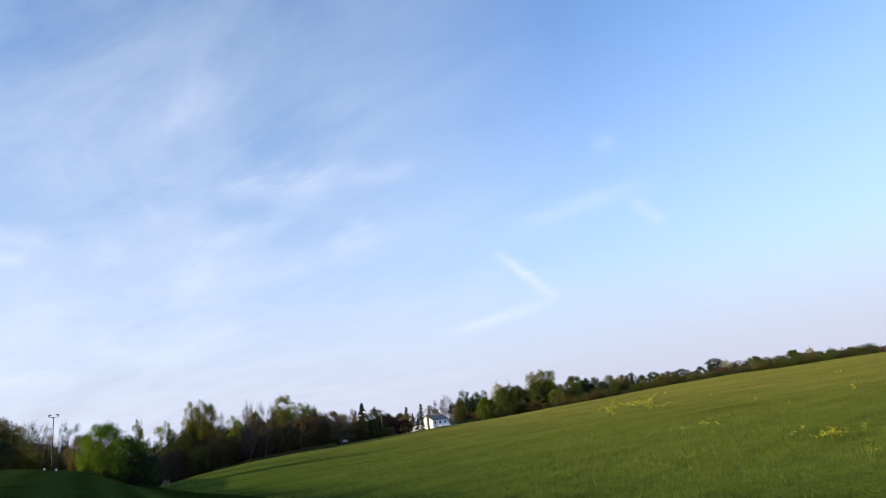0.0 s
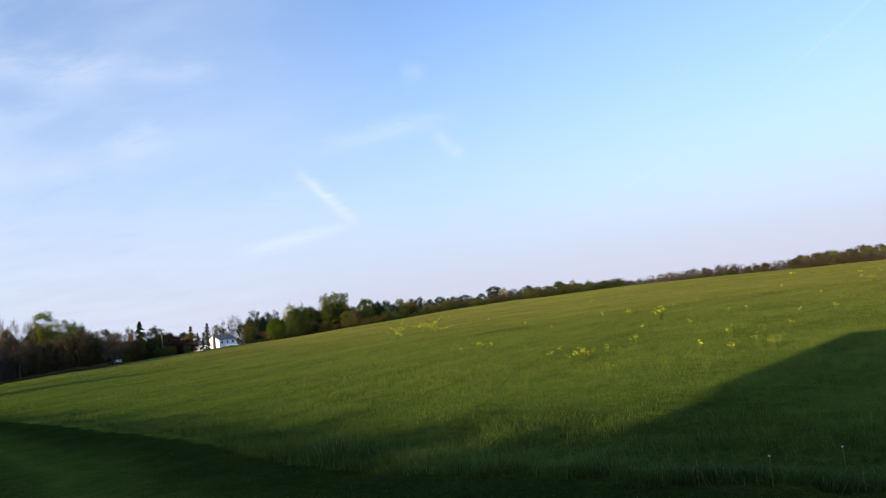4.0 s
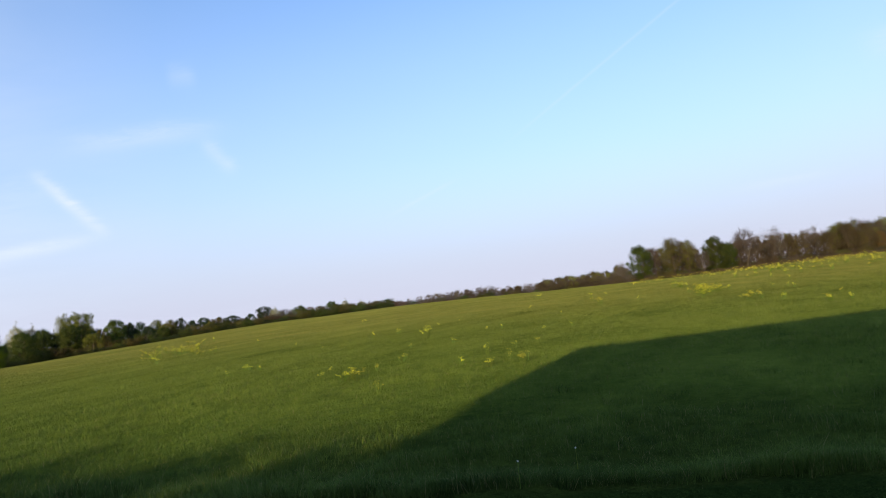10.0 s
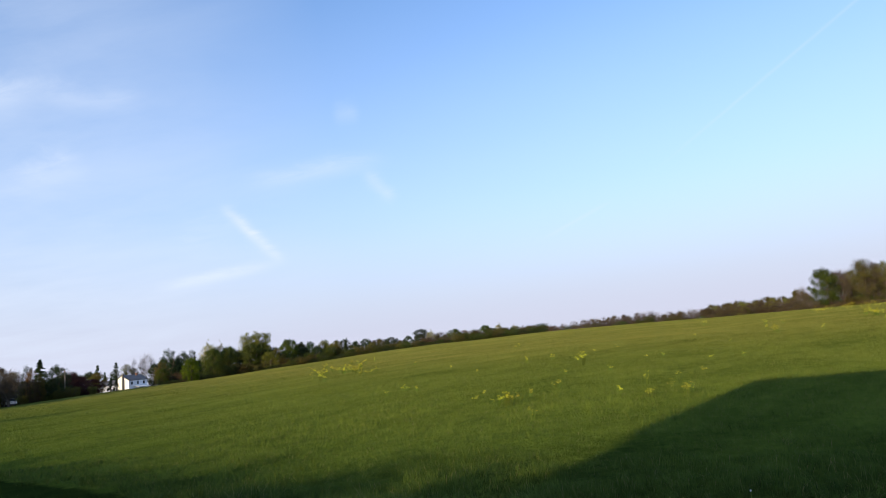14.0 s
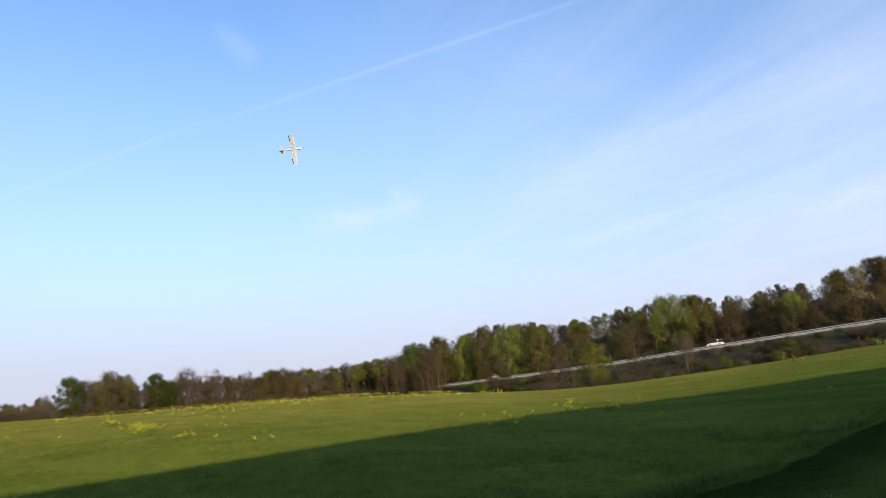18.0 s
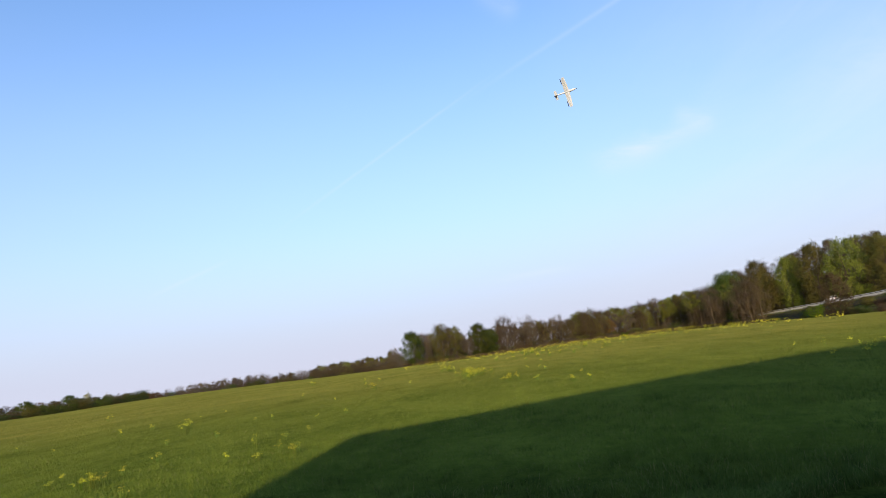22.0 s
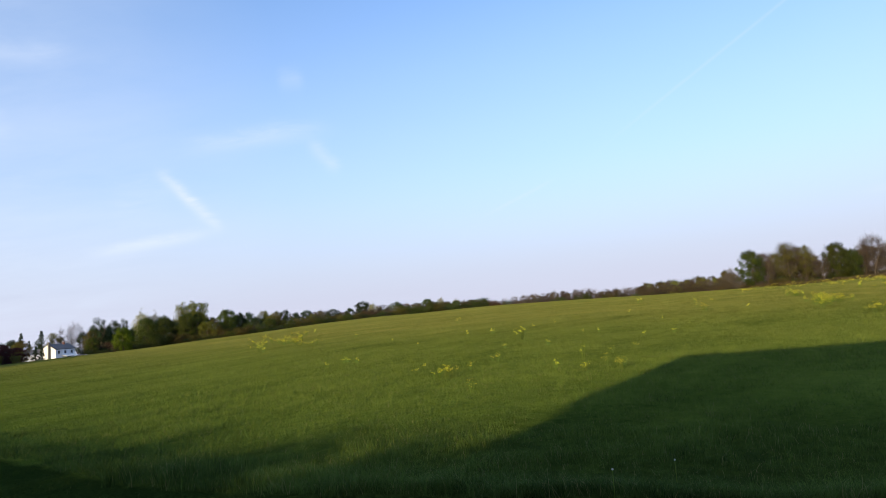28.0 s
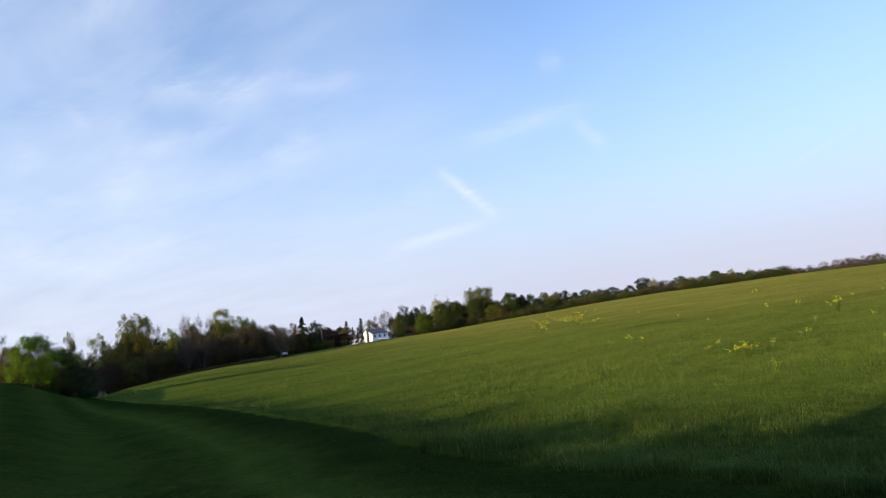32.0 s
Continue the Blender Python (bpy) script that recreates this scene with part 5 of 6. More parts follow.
def highway():
    road = road_strip("road", 0.4, 14.0, 1.0, ROAD_Z + 0.7, 60, 500, "asphalt", None, 44)
    tagged(road, "grey asphalt highway on a low bank", "road", kind="structure")
    wall = new("retaining_wall")
    rail = new("guard_rail")
    for k in range(72):
        s0 = 66 + k * 6.0
        dz = 0.012 * math.sin(k * 2.3)
        road_strip("wall_panel", 0.0, 0.38, 1.2, ROAD_Z - 0.15 + dz, s0, s0 + 5.97, "wall_stone", wall)
        road_strip("parapet_panel", -0.02, 0.36, ROAD_Z - 0.13 + dz, ROAD_Z + 0.55 + dz, s0 + 0.01, s0 + 5.94, "concrete", wall)
        road_strip("beam", 0.06, 0.14, ROAD_Z + 0.74, ROAD_Z + 0.94, s0, s0 + 5.99, "steel", rail)
        for h in (0.0, 3.0):
            road_strip("post", 0.16, 0.28, ROAD_Z + 0.54, ROAD_Z + 0.96, s0 + h, s0 + h + 0.12, "steel", rail)
    tagged(wall, "pale weathered concrete parapet along the highway", "wall", kind="structure")
    tagged(rail, "galvanised steel guard rail on the parapet", "guard rail")


highway()


# ---- poles ----
def light_pole():
    thing = new("street_lamp")
    p = spot(-28.5, 118)
    top = EYE + 118 * math.tan(radians(4.5)) - p.z
    v, f = tube([(0, 0, -0.2), (0, 0, top - 0.35)], [0.09, 0.055], 10)
    part("pole", mesh_of("pole", v, f, "dark_metal", True), "dark_metal", thing)
    arm = part("crossarm", boxed(-0.56, 0.56, -0.04, 0.04, top - 0.38, top - 0.32), "dark_metal", thing)
    for x in (-0.62, 0.62):
        v, f = tube([(x * 0.9, 0, top - 0.34), (x * 1.15, 0, top - 0.1), (x * 0.9, 0, top + 0.05), (x * 0.4, 0, top)], [0.04, 0.07, 0.09, 0.04], 8)
        head = part("lamp_head", mesh_of("lamp_head", v, f, "dark_metal", True), "dark_metal", thing)
        part("lens", boxed(x * 0.75 - 0.11, x * 0.75 + 0.11, -0.1, 0.1, top - 0.12, top - 0.08), "lamp_lens", head)
    frame_of(thing, p, 33)
    tagged(thing, "dark steel lamp post with two curved lamp heads", "lamp post")


light_pole()


def utility_pole():
    thing = new("utility_pole")
    p = spot(-3.4, 176)
    v, f = tube([(0, 0, -0.3), (0.02, 0, 4), (0, 0, 6.4)], [0.17, 0.15, 0.13], 9)
    part("pole", mesh_of("pole", v, f, "wood", True), "wood", thing)
    part("crossarm", boxed(-0.9, 0.9, -0.16, -0.06, 5.7, 5.82), "wood", thing)
    for x in (-0.8, 0.8):
        part("insulator", boxed(x - 0.05, x + 0.05, -0.15, -0.07, 5.822, 5.97, bevel=0.015), "lamp_lens", thing)
    frame_of(thing, p, 5)
    tagged(thing, "weathered wooden utility pole among garden trees", "utility pole")


utility_pole()


def marker(az, r):
    thing = new("marker_post")
    part("post", boxed(-0.06, 0.06, -0.04, 0.04, -0.1, 0.13, bevel=0.015), "siding", thing)
    part("cap", boxed(-0.07, 0.07, -0.05, 0.05, 0.132, 0.155, bevel=0.008), "siding", thing)
    frame_of(thing, spot(az, r), -az)
    tagged(thing, "low white marker post on the lawn knoll", "post", "marker posts")


marker(-28.95, 54)
marker(-28.2, 54)


# ---- the model aeroplane in the air over the field ----
def model_plane():
    thing = new("model_aeroplane")
    v, f = tube([(0.55, 0, 0), (0.45, 0, 0), (0.2, 0, 0.01), (-0.1, 0, 0.01), (-0.5, 0, 0.02)], [0.015, 0.05, 0.065, 0.05, 0.02], 10)
    part("fuselage", mesh_of("fuselage", v, f, "foam", True), "foam", thing)
    for s in (-1, 1):
        bm = bmesh.new()
        rows = []
        for y, x, c, z in ((0.03, 0.2, 0.24, 0.05), (0.45, 0.19, 0.22, 0.075), (0.78, 0.15, 0.14, 0.11)):
            rows.append([bm.verts.new((x + dx * c, s * y, z + dz)) for dx, dz in ((0, 0), (-0.3, 0.022), (-1, 0.0), (-0.3, -0.012))])
        for a, b in zip(rows, rows[1:]):
            for i in range(4):
                bm.faces.new((a[i], a[(i + 1) % 4], b[(i + 1) % 4], b[i]))
        bm.faces.new(rows[0])
        bm.faces.new(rows[-1])
        bmesh.ops.recalc_face_normals(bm, faces=bm.faces)
        wing = part("wing", bm, "foam", thing)
        part("aileron", boxed(-0.07, -0.03, s * 0.6 - 0.14, s * 0.6 + 0.14, 0.083, 0.097), "dark_metal", wing)
    part("tailplane", boxed(-0.56, -0.42, -0.24, 0.24, 0.02, 0.035, bevel=0.004), "foam", thing)
    fin = boxed(-0.57, -0.42, -0.01, 0.01, 0.036, 0.22)
    for q in fin.verts:
        if q.co.z > 0.1:
            q.co.x -= 0.05
    part("fin", fin, "dark_metal", thing, "dark-tipped upright fin")
    v, f = tube([(0.55, 0, 0), (0.6, 0, 0)], [0.03, 0.006], 8)
    part("spinner", mesh_of("spinner", v, f, "dark_metal", True), "dark_metal", thing)
    # banked on its side as it turns over the field, nose to the south
    ahead, right = heading(75.75, 22.2), heading(165.5)
    up = right.cross(ahead).normalized()
    nose = (right * 0.99 + up * 0.1 - ahead * 0.12).normalized()
    wing_way = (up - right * 0.12 - ahead * 0.2).normalized()
    top_way = nose.cross(wing_way).normalized()
    wing_way = top_way.cross(nose)
    turn = Matrix((nose, wing_way, top_way)).transposed().to_4x4()
    thing.matrix_basis = Matrix.Translation(ahead * 25.5 + Vector((0, 0, EYE))) @ turn @ Matrix.Diagonal((0.75, 0.75, 0.75, 1))
    tagged(thing, "white foam model aeroplane banking in flight over the field", "model aeroplane")


model_plane()

# ---- flowers in the field ----
def blades(rng, x, y, height, width, lean, bend=True):
    """Grass blades as arrays: a bent two-part blade, or a single sliver far off."""
    n = len(x)
    z = land(x, y)
    p = np.stack((x, y, z - 0.02), 1)
    turn = rng.random(n) * math.tau
    d = np.stack((np.cos(turn), np.sin(turn), np.zeros(n)), 1)
    side = np.stack((-np.sin(turn + rng.normal(0, 0.6, n)), np.cos(turn + rng.normal(0, 0.6, n)), np.zeros(n)), 1)
    h, w = height[:, None], width[:, None] / 2
    upz = np.array((0, 0, 1.0))
    tip = p + upz * h + d * h * lean[:, None]
    if not bend:
        return np.stack((p - side * w, p + side * w, tip), 1).reshape(-1, 3), np.arange(n * 3, dtype=np.int32).reshape(-1, 3)
    mid = p + upz * h * 0.68 + d * h * lean[:, None] * 0.28
    v = np.stack((p - side * w, p + side * w, mid + side * w * 0.75, mid - side * w * 0.75, tip), 1).reshape(-1, 3)
    i = np.arange(n, dtype=np.int32)[:, None] * 5
    return v, np.concatenate((i + np.array((0, 1, 2)), i + np.array((0, 2, 3)), i + np.array((3, 2, 4))), 0).astype(np.int32)


def scatter(rng, n, az0, az1, r0, r1):
    az = np.radians(rng.uniform(az0, az1, n))
    r = r0 * (r1 / r0) ** rng.random(n)
    return r * np.sin(az), r * np.cos(az), r


def soft_noise(x, y, size, seed):
    """Smooth uneven hills between 0 and 1, about that many metres across."""
    table = np.random.default_rng(seed).random((64, 64))
    u, v = x / size, y / size
    i, j = np.floor(u).astype(int), np.floor(v).astype(int)
    fu, fv = u - i, v - j
    fu, fv = fu * fu * (3 - 2 * fu), fv * fv * (3 - 2 * fv)
    i, j, i2, j2 = i % 64, j % 64, (i + 1) % 64, (j + 1) % 64
    return (table[i, j] * (1 - fu) + table[i2, j] * fu) * (1 - fv) + (table[i, j2] * (1 - fu) + table[i2, j2] * fu) * fv


def make_mustard(seed, stems, tall, spread):
    """A wild mustard plant: upright stems with clusters of small yellow four-petalled flowers."""
    rng = np.random.default_rng(seed)
    thing = new("mustard_plant")
    greens, heads = [], []
    for k in range(stems):
        a, d = rng.random() * math.tau, spread * math.sqrt(rng.random())
        x, y, h = d * math.cos(a), d * math.sin(a), tall * (0.65 + 0.35 * rng.random())
        tx, ty = x * 1.25 + rng.normal(0, 0.04), y * 1.25 + rng.normal(0, 0.04)
        greens.append(tube([(x * 0.6, y * 0.6, -0.05), ((x + tx) / 2, (y + ty) / 2, h * 0.55), (tx, ty, h)], [0.008, 0.006, 0.003], 3))
        for q in range(3):
            f = 0.52 + 0.48 * rng.random()
            heads.append((tx * f + rng.normal(0, 0.03), ty * f + rng.normal(0, 0.03), h * f + 0.01))
    v, f = join(greens)
    tagged(part("stemwork", mesh_of("stemwork", v, f, "stem"), "stem", thing), kind="stuff")
    v, f = leaves(rng, heads, 0.04, stems * 16, 0.010, 0.1)[:2]
    tagged(part("bloom", mesh_of("bloom", v, f, "petal"), "petal", thing), kind="stuff")
    return tagged(thing, "wild mustard in yellow flower standing in the meadow", "wildflower", "mustard plants")


MUSTARD = [make_mustard(201, 6, 0.46, 0.10), make_mustard(202, 10, 0.48, 0.16), make_mustard(203, 4, 0.58, 0.06)]
MUSTARD_USED = set()
bloom = random.Random(9)


def mustard(az, r, size=1, scale=1.0):
    """size 0: small, 1: bushy, 2: a single tall spray."""
    proto = MUSTARD[size]
    m = Matrix.Translation(spot(az, r)) @ pose(0, 0, 0, 0, 0, bloom.uniform(0, 360)) @ Matrix.Diagonal((max(scale, 0.9), max(scale, 0.9), scale, 1))
    if size not in MUSTARD_USED:
        MUSTARD_USED.add(size)
        proto.matrix_basis = m
    else:
        first = proto.matrix_basis.to_scale()
        copy_thing(proto, m @ Matrix.Diagonal((1 / first[0], 1 / first[1], 1 / first[2], 1)))


def mustards():
    mustard(31.1, 17.7, 1, 0.70), mustard(31.8, 17.7, 1, 0.89), mustard(32.4, 17.4, 1, 0.88), mustard(32.9, 18.7, 0, 0.56), mustard(34.0, 14.1, 2, 0.55), mustard(38.7, 31.1, 1, 1.57), mustard(38.6, 33.2, 2, 0.89)
    mustard(34.1, 39.3, 0, 1.03), mustard(36.3, 40.3, 0, 0.91), mustard(36.5, 41.2, 0, 0.69), mustard(41.6, 18.0, 0, 0.61), mustard(44.0, 19.8, 2, 0.77), mustard(44.0, 16.8, 1, 0.54), mustard(45.9, 17.7, 2, 0.63)
    mustard(47.0, 16.9, 1, 0.73), mustard(47.4, 17.6, 2, 0.42), mustard(48.5, 22.8, 0, 0.60), mustard(46.5, 21.4, 2, 0.44), mustard(36.4, 21.0, 1, 0.68), mustard(34.1, 19.3, 0, 0.58), mustard(30.2, 21.1, 0, 0.48)
    mustard(29.3, 19.7, 0, 0.44), mustard(21.6, 27.0, 0, 0.61), mustard(23.1, 28.2, 0, 0.74), mustard(24.2, 27.1, 0, 0.61), mustard(23.4, 28.5, 0, 0.53), mustard(48.3, 57.1, 0, 0.96), mustard(49.1, 101.5, 1, 1.82)
    mustard(49.4, 102.4, 0, 1.92), mustard(53.7, 79.3, 1, 1.42), mustard(54.2, 57.1, 1, 1.43), mustard(54.9, 77.8, 0, 1.31), mustard(51.7, 29.9, 0, 0.56), mustard(41.9, 44.2, 2, 0.79), mustard(41.1, 26.5, 0, 0.60)
    mustard(44.2, 32.6, 0, 0.55), mustard(33.3, 70.9, 0, 1.33), mustard(33.6, 74.8, 0, 1.26), mustard(24.3, 57.7, 0, 1.08), mustard(29.7, 35.1, 0, 0.53), mustard(27.4, 42.7, 0, 0.64), mustard(45.6, 33.2, 0, 0.56)
    mustard(50.9, 44.2, 0, 0.66), mustard(40.0, 44.8, 0, 0.67), mustard(20.8, 96.1, 0, 1.44), mustard(15.3, 53.8, 2, 1.44), mustard(49.3, 29.2, 0, 0.49), mustard(37.3, 26.7, 0, 0.50), mustard(18.0, 62.5, 1, 1.30)
    mustard(17.6, 70.9, 2, 1.22), mustard(19.1, 64.9, 2, 1.03), mustard(18.7, 62.5, 1, 1.18), mustard(20.0, 52.6, 1, 0.85), mustard(17.2, 73.3, 1, 1.69), mustard(19.6, 55.3, 0, 1.33), mustard(16.9, 79.9, 2, 1.34)
    mustard(20.8, 54.4, 1, 1.15), mustard(20.4, 53.2, 1, 0.86), mustard(16.6, 85.3, 2, 1.60), mustard(18.9, 63.7, 0, 1.29), mustard(18.7, 67.6, 2, 0.96), mustard(21.3, 52.3, 2, 0.78), mustard(16.5, 94.0, 1, 1.96)
    mustard(18.0, 66.7, 2, 1.23), mustard(18.2, 77.8, 0, 1.69), mustard(17.0, 83.2, 2, 1.17), mustard(17.6, 67.6, 1, 1.41), mustard(19.1, 58.6, 0, 1.48), mustard(15.2, 91.6, 0, 1.86), mustard(19.1, 57.1, 1, 1.09)
    mustard(18.2, 59.8, 1, 1.41), mustard(19.1, 63.7, 1, 1.56), mustard(19.4, 53.2, 1, 0.80), mustard(18.2, 63.4, 1, 1.34), mustard(18.5, 64.9, 1, 1.46), mustard(19.4, 61.9, 1, 1.15), mustard(18.9, 91.6, 1, 1.98)
    mustard(19.5, 70.9, 1, 1.58), mustard(19.5, 73.0, 0, 1.35), mustard(19.9, 86.5, 1, 1.93), mustard(19.3, 68.5, 1, 1.04), mustard(19.6, 79.3, 0, 1.36), mustard(19.4, 77.8, 1, 1.20), mustard(19.3, 95.8, 1, 1.34)
    mustard(18.5, 76.3, 1, 1.38), mustard(19.5, 76.9, 1, 1.22), mustard(16.5, 63.1, 1, 1.48), mustard(16.2, 61.3, 2, 1.20), mustard(16.2, 73.0, 1, 1.55), mustard(15.7, 71.5, 1, 1.70), mustard(16.0, 54.4, 1, 1.30)
    mustard(15.9, 64.3, 1, 1.30), mustard(16.2, 61.3, 1, 1.14), mustard(16.3, 50.2, 0, 1.46), mustard(63.3, 52.3, 1, 1.13), mustard(63.9, 51.4, 1, 1.58), mustard(62.3, 59.5, 1, 1.76), mustard(63.3, 49.0, 2, 0.87)
    mustard(62.8, 51.4, 1, 1.60), mustard(63.2, 49.0, 0, 1.06), mustard(62.6, 52.6, 1, 1.67), mustard(62.8, 55.0, 1, 1.65), mustard(61.7, 56.8, 1, 1.23), mustard(63.7, 49.9, 2, 1.21), mustard(63.0, 60.4, 1, 1.58)
    mustard(62.3, 49.9, 0, 0.99), mustard(63.4, 52.3, 2, 0.95), mustard(63.0, 58.6, 0, 1.53), mustard(63.1, 55.9, 1, 1.14), mustard(63.4, 54.1, 2, 1.04), mustard(63.7, 51.1, 1, 1.27), mustard(62.8, 51.4, 1, 1.07)
    mustard(63.2, 54.7, 1, 1.05), mustard(62.7, 60.7, 2, 1.10), mustard(62.6, 60.1, 1, 1.33), mustard(62.7, 45.7, 1, 1.23), mustard(62.4, 52.9, 1, 1.21), mustard(63.5, 54.7, 1, 1.48), mustard(63.3, 55.0, 0, 1.35)
    mustard(62.1, 51.4, 2, 0.84), mustard(62.9, 49.3, 1, 1.21), mustard(62.9, 51.4, 1, 1.63), mustard(61.0, 77.5, 2, 1.18), mustard(60.4, 80.2, 1, 1.53), mustard(60.9, 79.9, 1, 1.76), mustard(60.7, 100.3, 0, 1.67)
    mustard(61.4, 80.5, 2, 1.00), mustard(61.0, 79.3, 0, 1.19), mustard(61.0, 78.7, 1, 1.38), mustard(61.5, 75.7, 0, 1.61), mustard(60.5, 83.8, 2, 1.63), mustard(61.2, 76.6, 1, 1.51), mustard(61.1, 79.6, 1, 1.68)
    mustard(61.1, 78.7, 1, 1.38), mustard(64.2, 58.6, 1, 0.90), mustard(64.8, 53.8, 0, 0.96), mustard(63.8, 59.2, 0, 0.99), mustard(64.0, 52.3, 0, 0.94), mustard(64.6, 52.3, 1, 1.14), mustard(64.3, 54.1, 0, 0.82)
    mustard(66.1, 35.6, 1, 0.98), mustard(65.6, 38.0, 1, 0.77), mustard(66.3, 37.2, 2, 0.87), mustard(66.2, 38.4, 1, 1.03), mustard(67.0, 36.6, 1, 0.88), mustard(66.9, 39.0, 1, 0.97), mustard(66.5, 39.8, 1, 0.73)
    mustard(68.5, 33.6, 1, 0.72), mustard(71.6, 29.8, 1, 0.64), mustard(73.0, 29.5, 0, 0.61), mustard(72.5, 34.1, 0, 0.64), mustard(67.9, 49.3, 0, 0.83), mustard(69.0, 48.4, 0, 0.82), mustard(69.4, 45.7, 0, 0.77)
    mustard(70.0, 102.4, 1, 1.32), mustard(67.9, 104.2, 0, 1.71), mustard(68.6, 111.4, 0, 2.43), mustard(68.0, 105.7, 0, 2.29), mustard(68.5, 111.7, 1, 1.52), mustard(72.1, 78.4, 1, 1.60), mustard(68.9, 106.0, 2, 1.73)
    mustard(69.7, 120.7, 1, 2.08), mustard(66.9, 124.0, 0, 1.70), mustard(69.4, 101.5, 0, 2.22), mustard(68.5, 112.6, 1, 2.13), mustard(69.1, 85.9, 1, 1.33), mustard(70.0, 82.3, 0, 1.80), mustard(66.9, 123.7, 1, 2.00)
    mustard(68.7, 102.7, 2, 1.66), mustard(70.9, 84.4, 1, 1.45), mustard(68.0, 117.1, 0, 1.81), mustard(68.9, 85.9, 1, 1.22), mustard(68.3, 104.8, 1, 2.26), mustard(67.7, 126.4, 1, 2.13), mustard(67.9, 135.1, 0, 1.82)
    mustard(74.9, 86.5, 1, 1.81), mustard(71.3, 147.4, 2, 2.24), mustard(73.2, 111.1, 1, 2.24), mustard(75.3, 89.5, 1, 1.75), mustard(73.1, 102.1, 1, 1.72), mustard(72.0, 108.4, 2, 1.53), mustard(72.1, 129.4, 2, 1.53)
    mustard(72.2, 133.0, 1, 1.93), mustard(74.7, 85.9, 0, 1.83), mustard(71.3, 139.9, 2, 1.95), mustard(74.2, 129.4, 1, 2.49), mustard(71.1, 126.7, 0, 2.29), mustard(72.4, 112.3, 0, 2.00), mustard(73.0, 103.0, 0, 1.51)
    mustard(73.3, 117.1, 0, 1.56), mustard(74.6, 73.3, 1, 1.20), mustard(73.3, 96.4, 2, 1.33), mustard(63.4, 112.9, 2, 1.31), mustard(66.9, 90.1, 1, 1.44), mustard(66.3, 85.3, 0, 1.35), mustard(65.4, 103.0, 0, 1.58)
    mustard(64.4, 130.6, 1, 1.56), mustard(64.3, 106.3, 0, 1.53), mustard(65.4, 104.8, 1, 1.37), mustard(65.3, 98.2, 0, 1.56), mustard(67.9, 78.1, 1, 0.98), mustard(69.2, 64.6, 1, 0.89), mustard(75.7, 115.0, 2, 1.36)
    mustard(76.7, 109.6, 1, 1.69), mustard(76.8, 105.1, 0, 1.96), mustard(76.4, 89.8, 0, 1.17), mustard(76.2, 114.1, 2, 1.83), mustard(74.9, 110.2, 1, 1.29), mustard(74.5, 149.8, 0, 2.00), mustard(76.1, 109.0, 0, 1.32)
    mustard(74.4, 158.2, 2, 2.02), mustard(75.0, 136.0, 2, 1.50), mustard(79.8, 106.0, 1, 1.46), mustard(83.9, 117.4, 2, 1.75), mustard(78.8, 128.8, 2, 1.31), mustard(83.2, 136.3, 1, 2.26), mustard(82.8, 125.2, 2, 1.23)
    mustard(87.8, 87.1, 1, 1.06), mustard(79.5, 111.1, 0, 1.88), mustard(78.9, 138.7, 1, 2.33), mustard(83.0, 123.7, 1, 1.47), mustard(76.5, 149.8, 1, 1.95), mustard(81.2, 167.2, 1, 2.22), mustard(80.3, 135.7, 1, 2.26)
    mustard(80.3, 135.7, 1, 1.70), mustard(84.3, 109.6, 2, 1.66), mustard(81.0, 128.8, 1, 2.44), mustard(68.0, 109.3, 1, 1.75), mustard(67.9, 98.5, 0, 1.45), mustard(70.4, 83.5, 2, 1.14), mustard(68.9, 97.6, 1, 1.39)
    mustard(71.5, 96.7, 1, 1.45), mustard(68.5, 128.2, 1, 2.36), mustard(70.3, 100.0, 2, 1.38), mustard(70.1, 112.0, 2, 1.17), mustard(72.6, 95.2, 2, 1.39), mustard(69.5, 99.7, 1, 1.88), mustard(85.2, 127.3, 1, 1.93)
    mustard(88.3, 120.7, 0, 1.68), mustard(85.4, 123.7, 1, 1.60), mustard(88.5, 129.4, 1, 2.16), mustard(93.8, 28.0, 1, 0.82), mustard(93.5, 32.5, 0, 0.92), mustard(94.2, 30.1, 1, 0.84), mustard(92.9, 36.8, 1, 0.79)
    mustard(95.2, 34.6, 1, 0.98), mustard(94.6, 30.9, 2, 0.81), mustard(94.3, 31.2, 2, 0.71), mustard(91.2, 35.2, 2, 0.78), mustard(99.8, 36.2, 1, 1.27), mustard(99.6, 35.4, 0, 1.24), mustard(100.8, 35.0, 2, 0.70)
    mustard(98.5, 37.4, 1, 1.42), mustard(98.5, 43.9, 0, 1.62), mustard(99.6, 42.4, 2, 0.89), mustard(102.0, 34.3, 1, 1.40), mustard(102.5, 33.9, 0, 1.13), mustard(101.6, 35.8, 2, 0.92), mustard(97.2, 42.4, 1, 1.07)
    mustard(101.5, 34.0, 1, 1.14), mustard(98.8, 46.6, 0, 1.48), mustard(91.5, 28.0, 1, 0.70), mustard(104.3, 36.3, 2, 0.97), mustard(102.8, 39.8, 0, 1.04), mustard(89.2, 36.3, 0, 0.82), mustard(71.6, 28.9, 1, 0.62)
    mustard(73.1, 29.1, 0, 0.55), mustard(54.3, 53.5, 1, 1.34), mustard(53.7, 64.0, 0, 1.20), mustard(57.6, 54.1, 0, 1.01), mustard(116.4, 107.8, 2, 1.17), mustard(116.0, 99.1, 2, 1.29), mustard(116.4, 95.2, 2, 1.09)
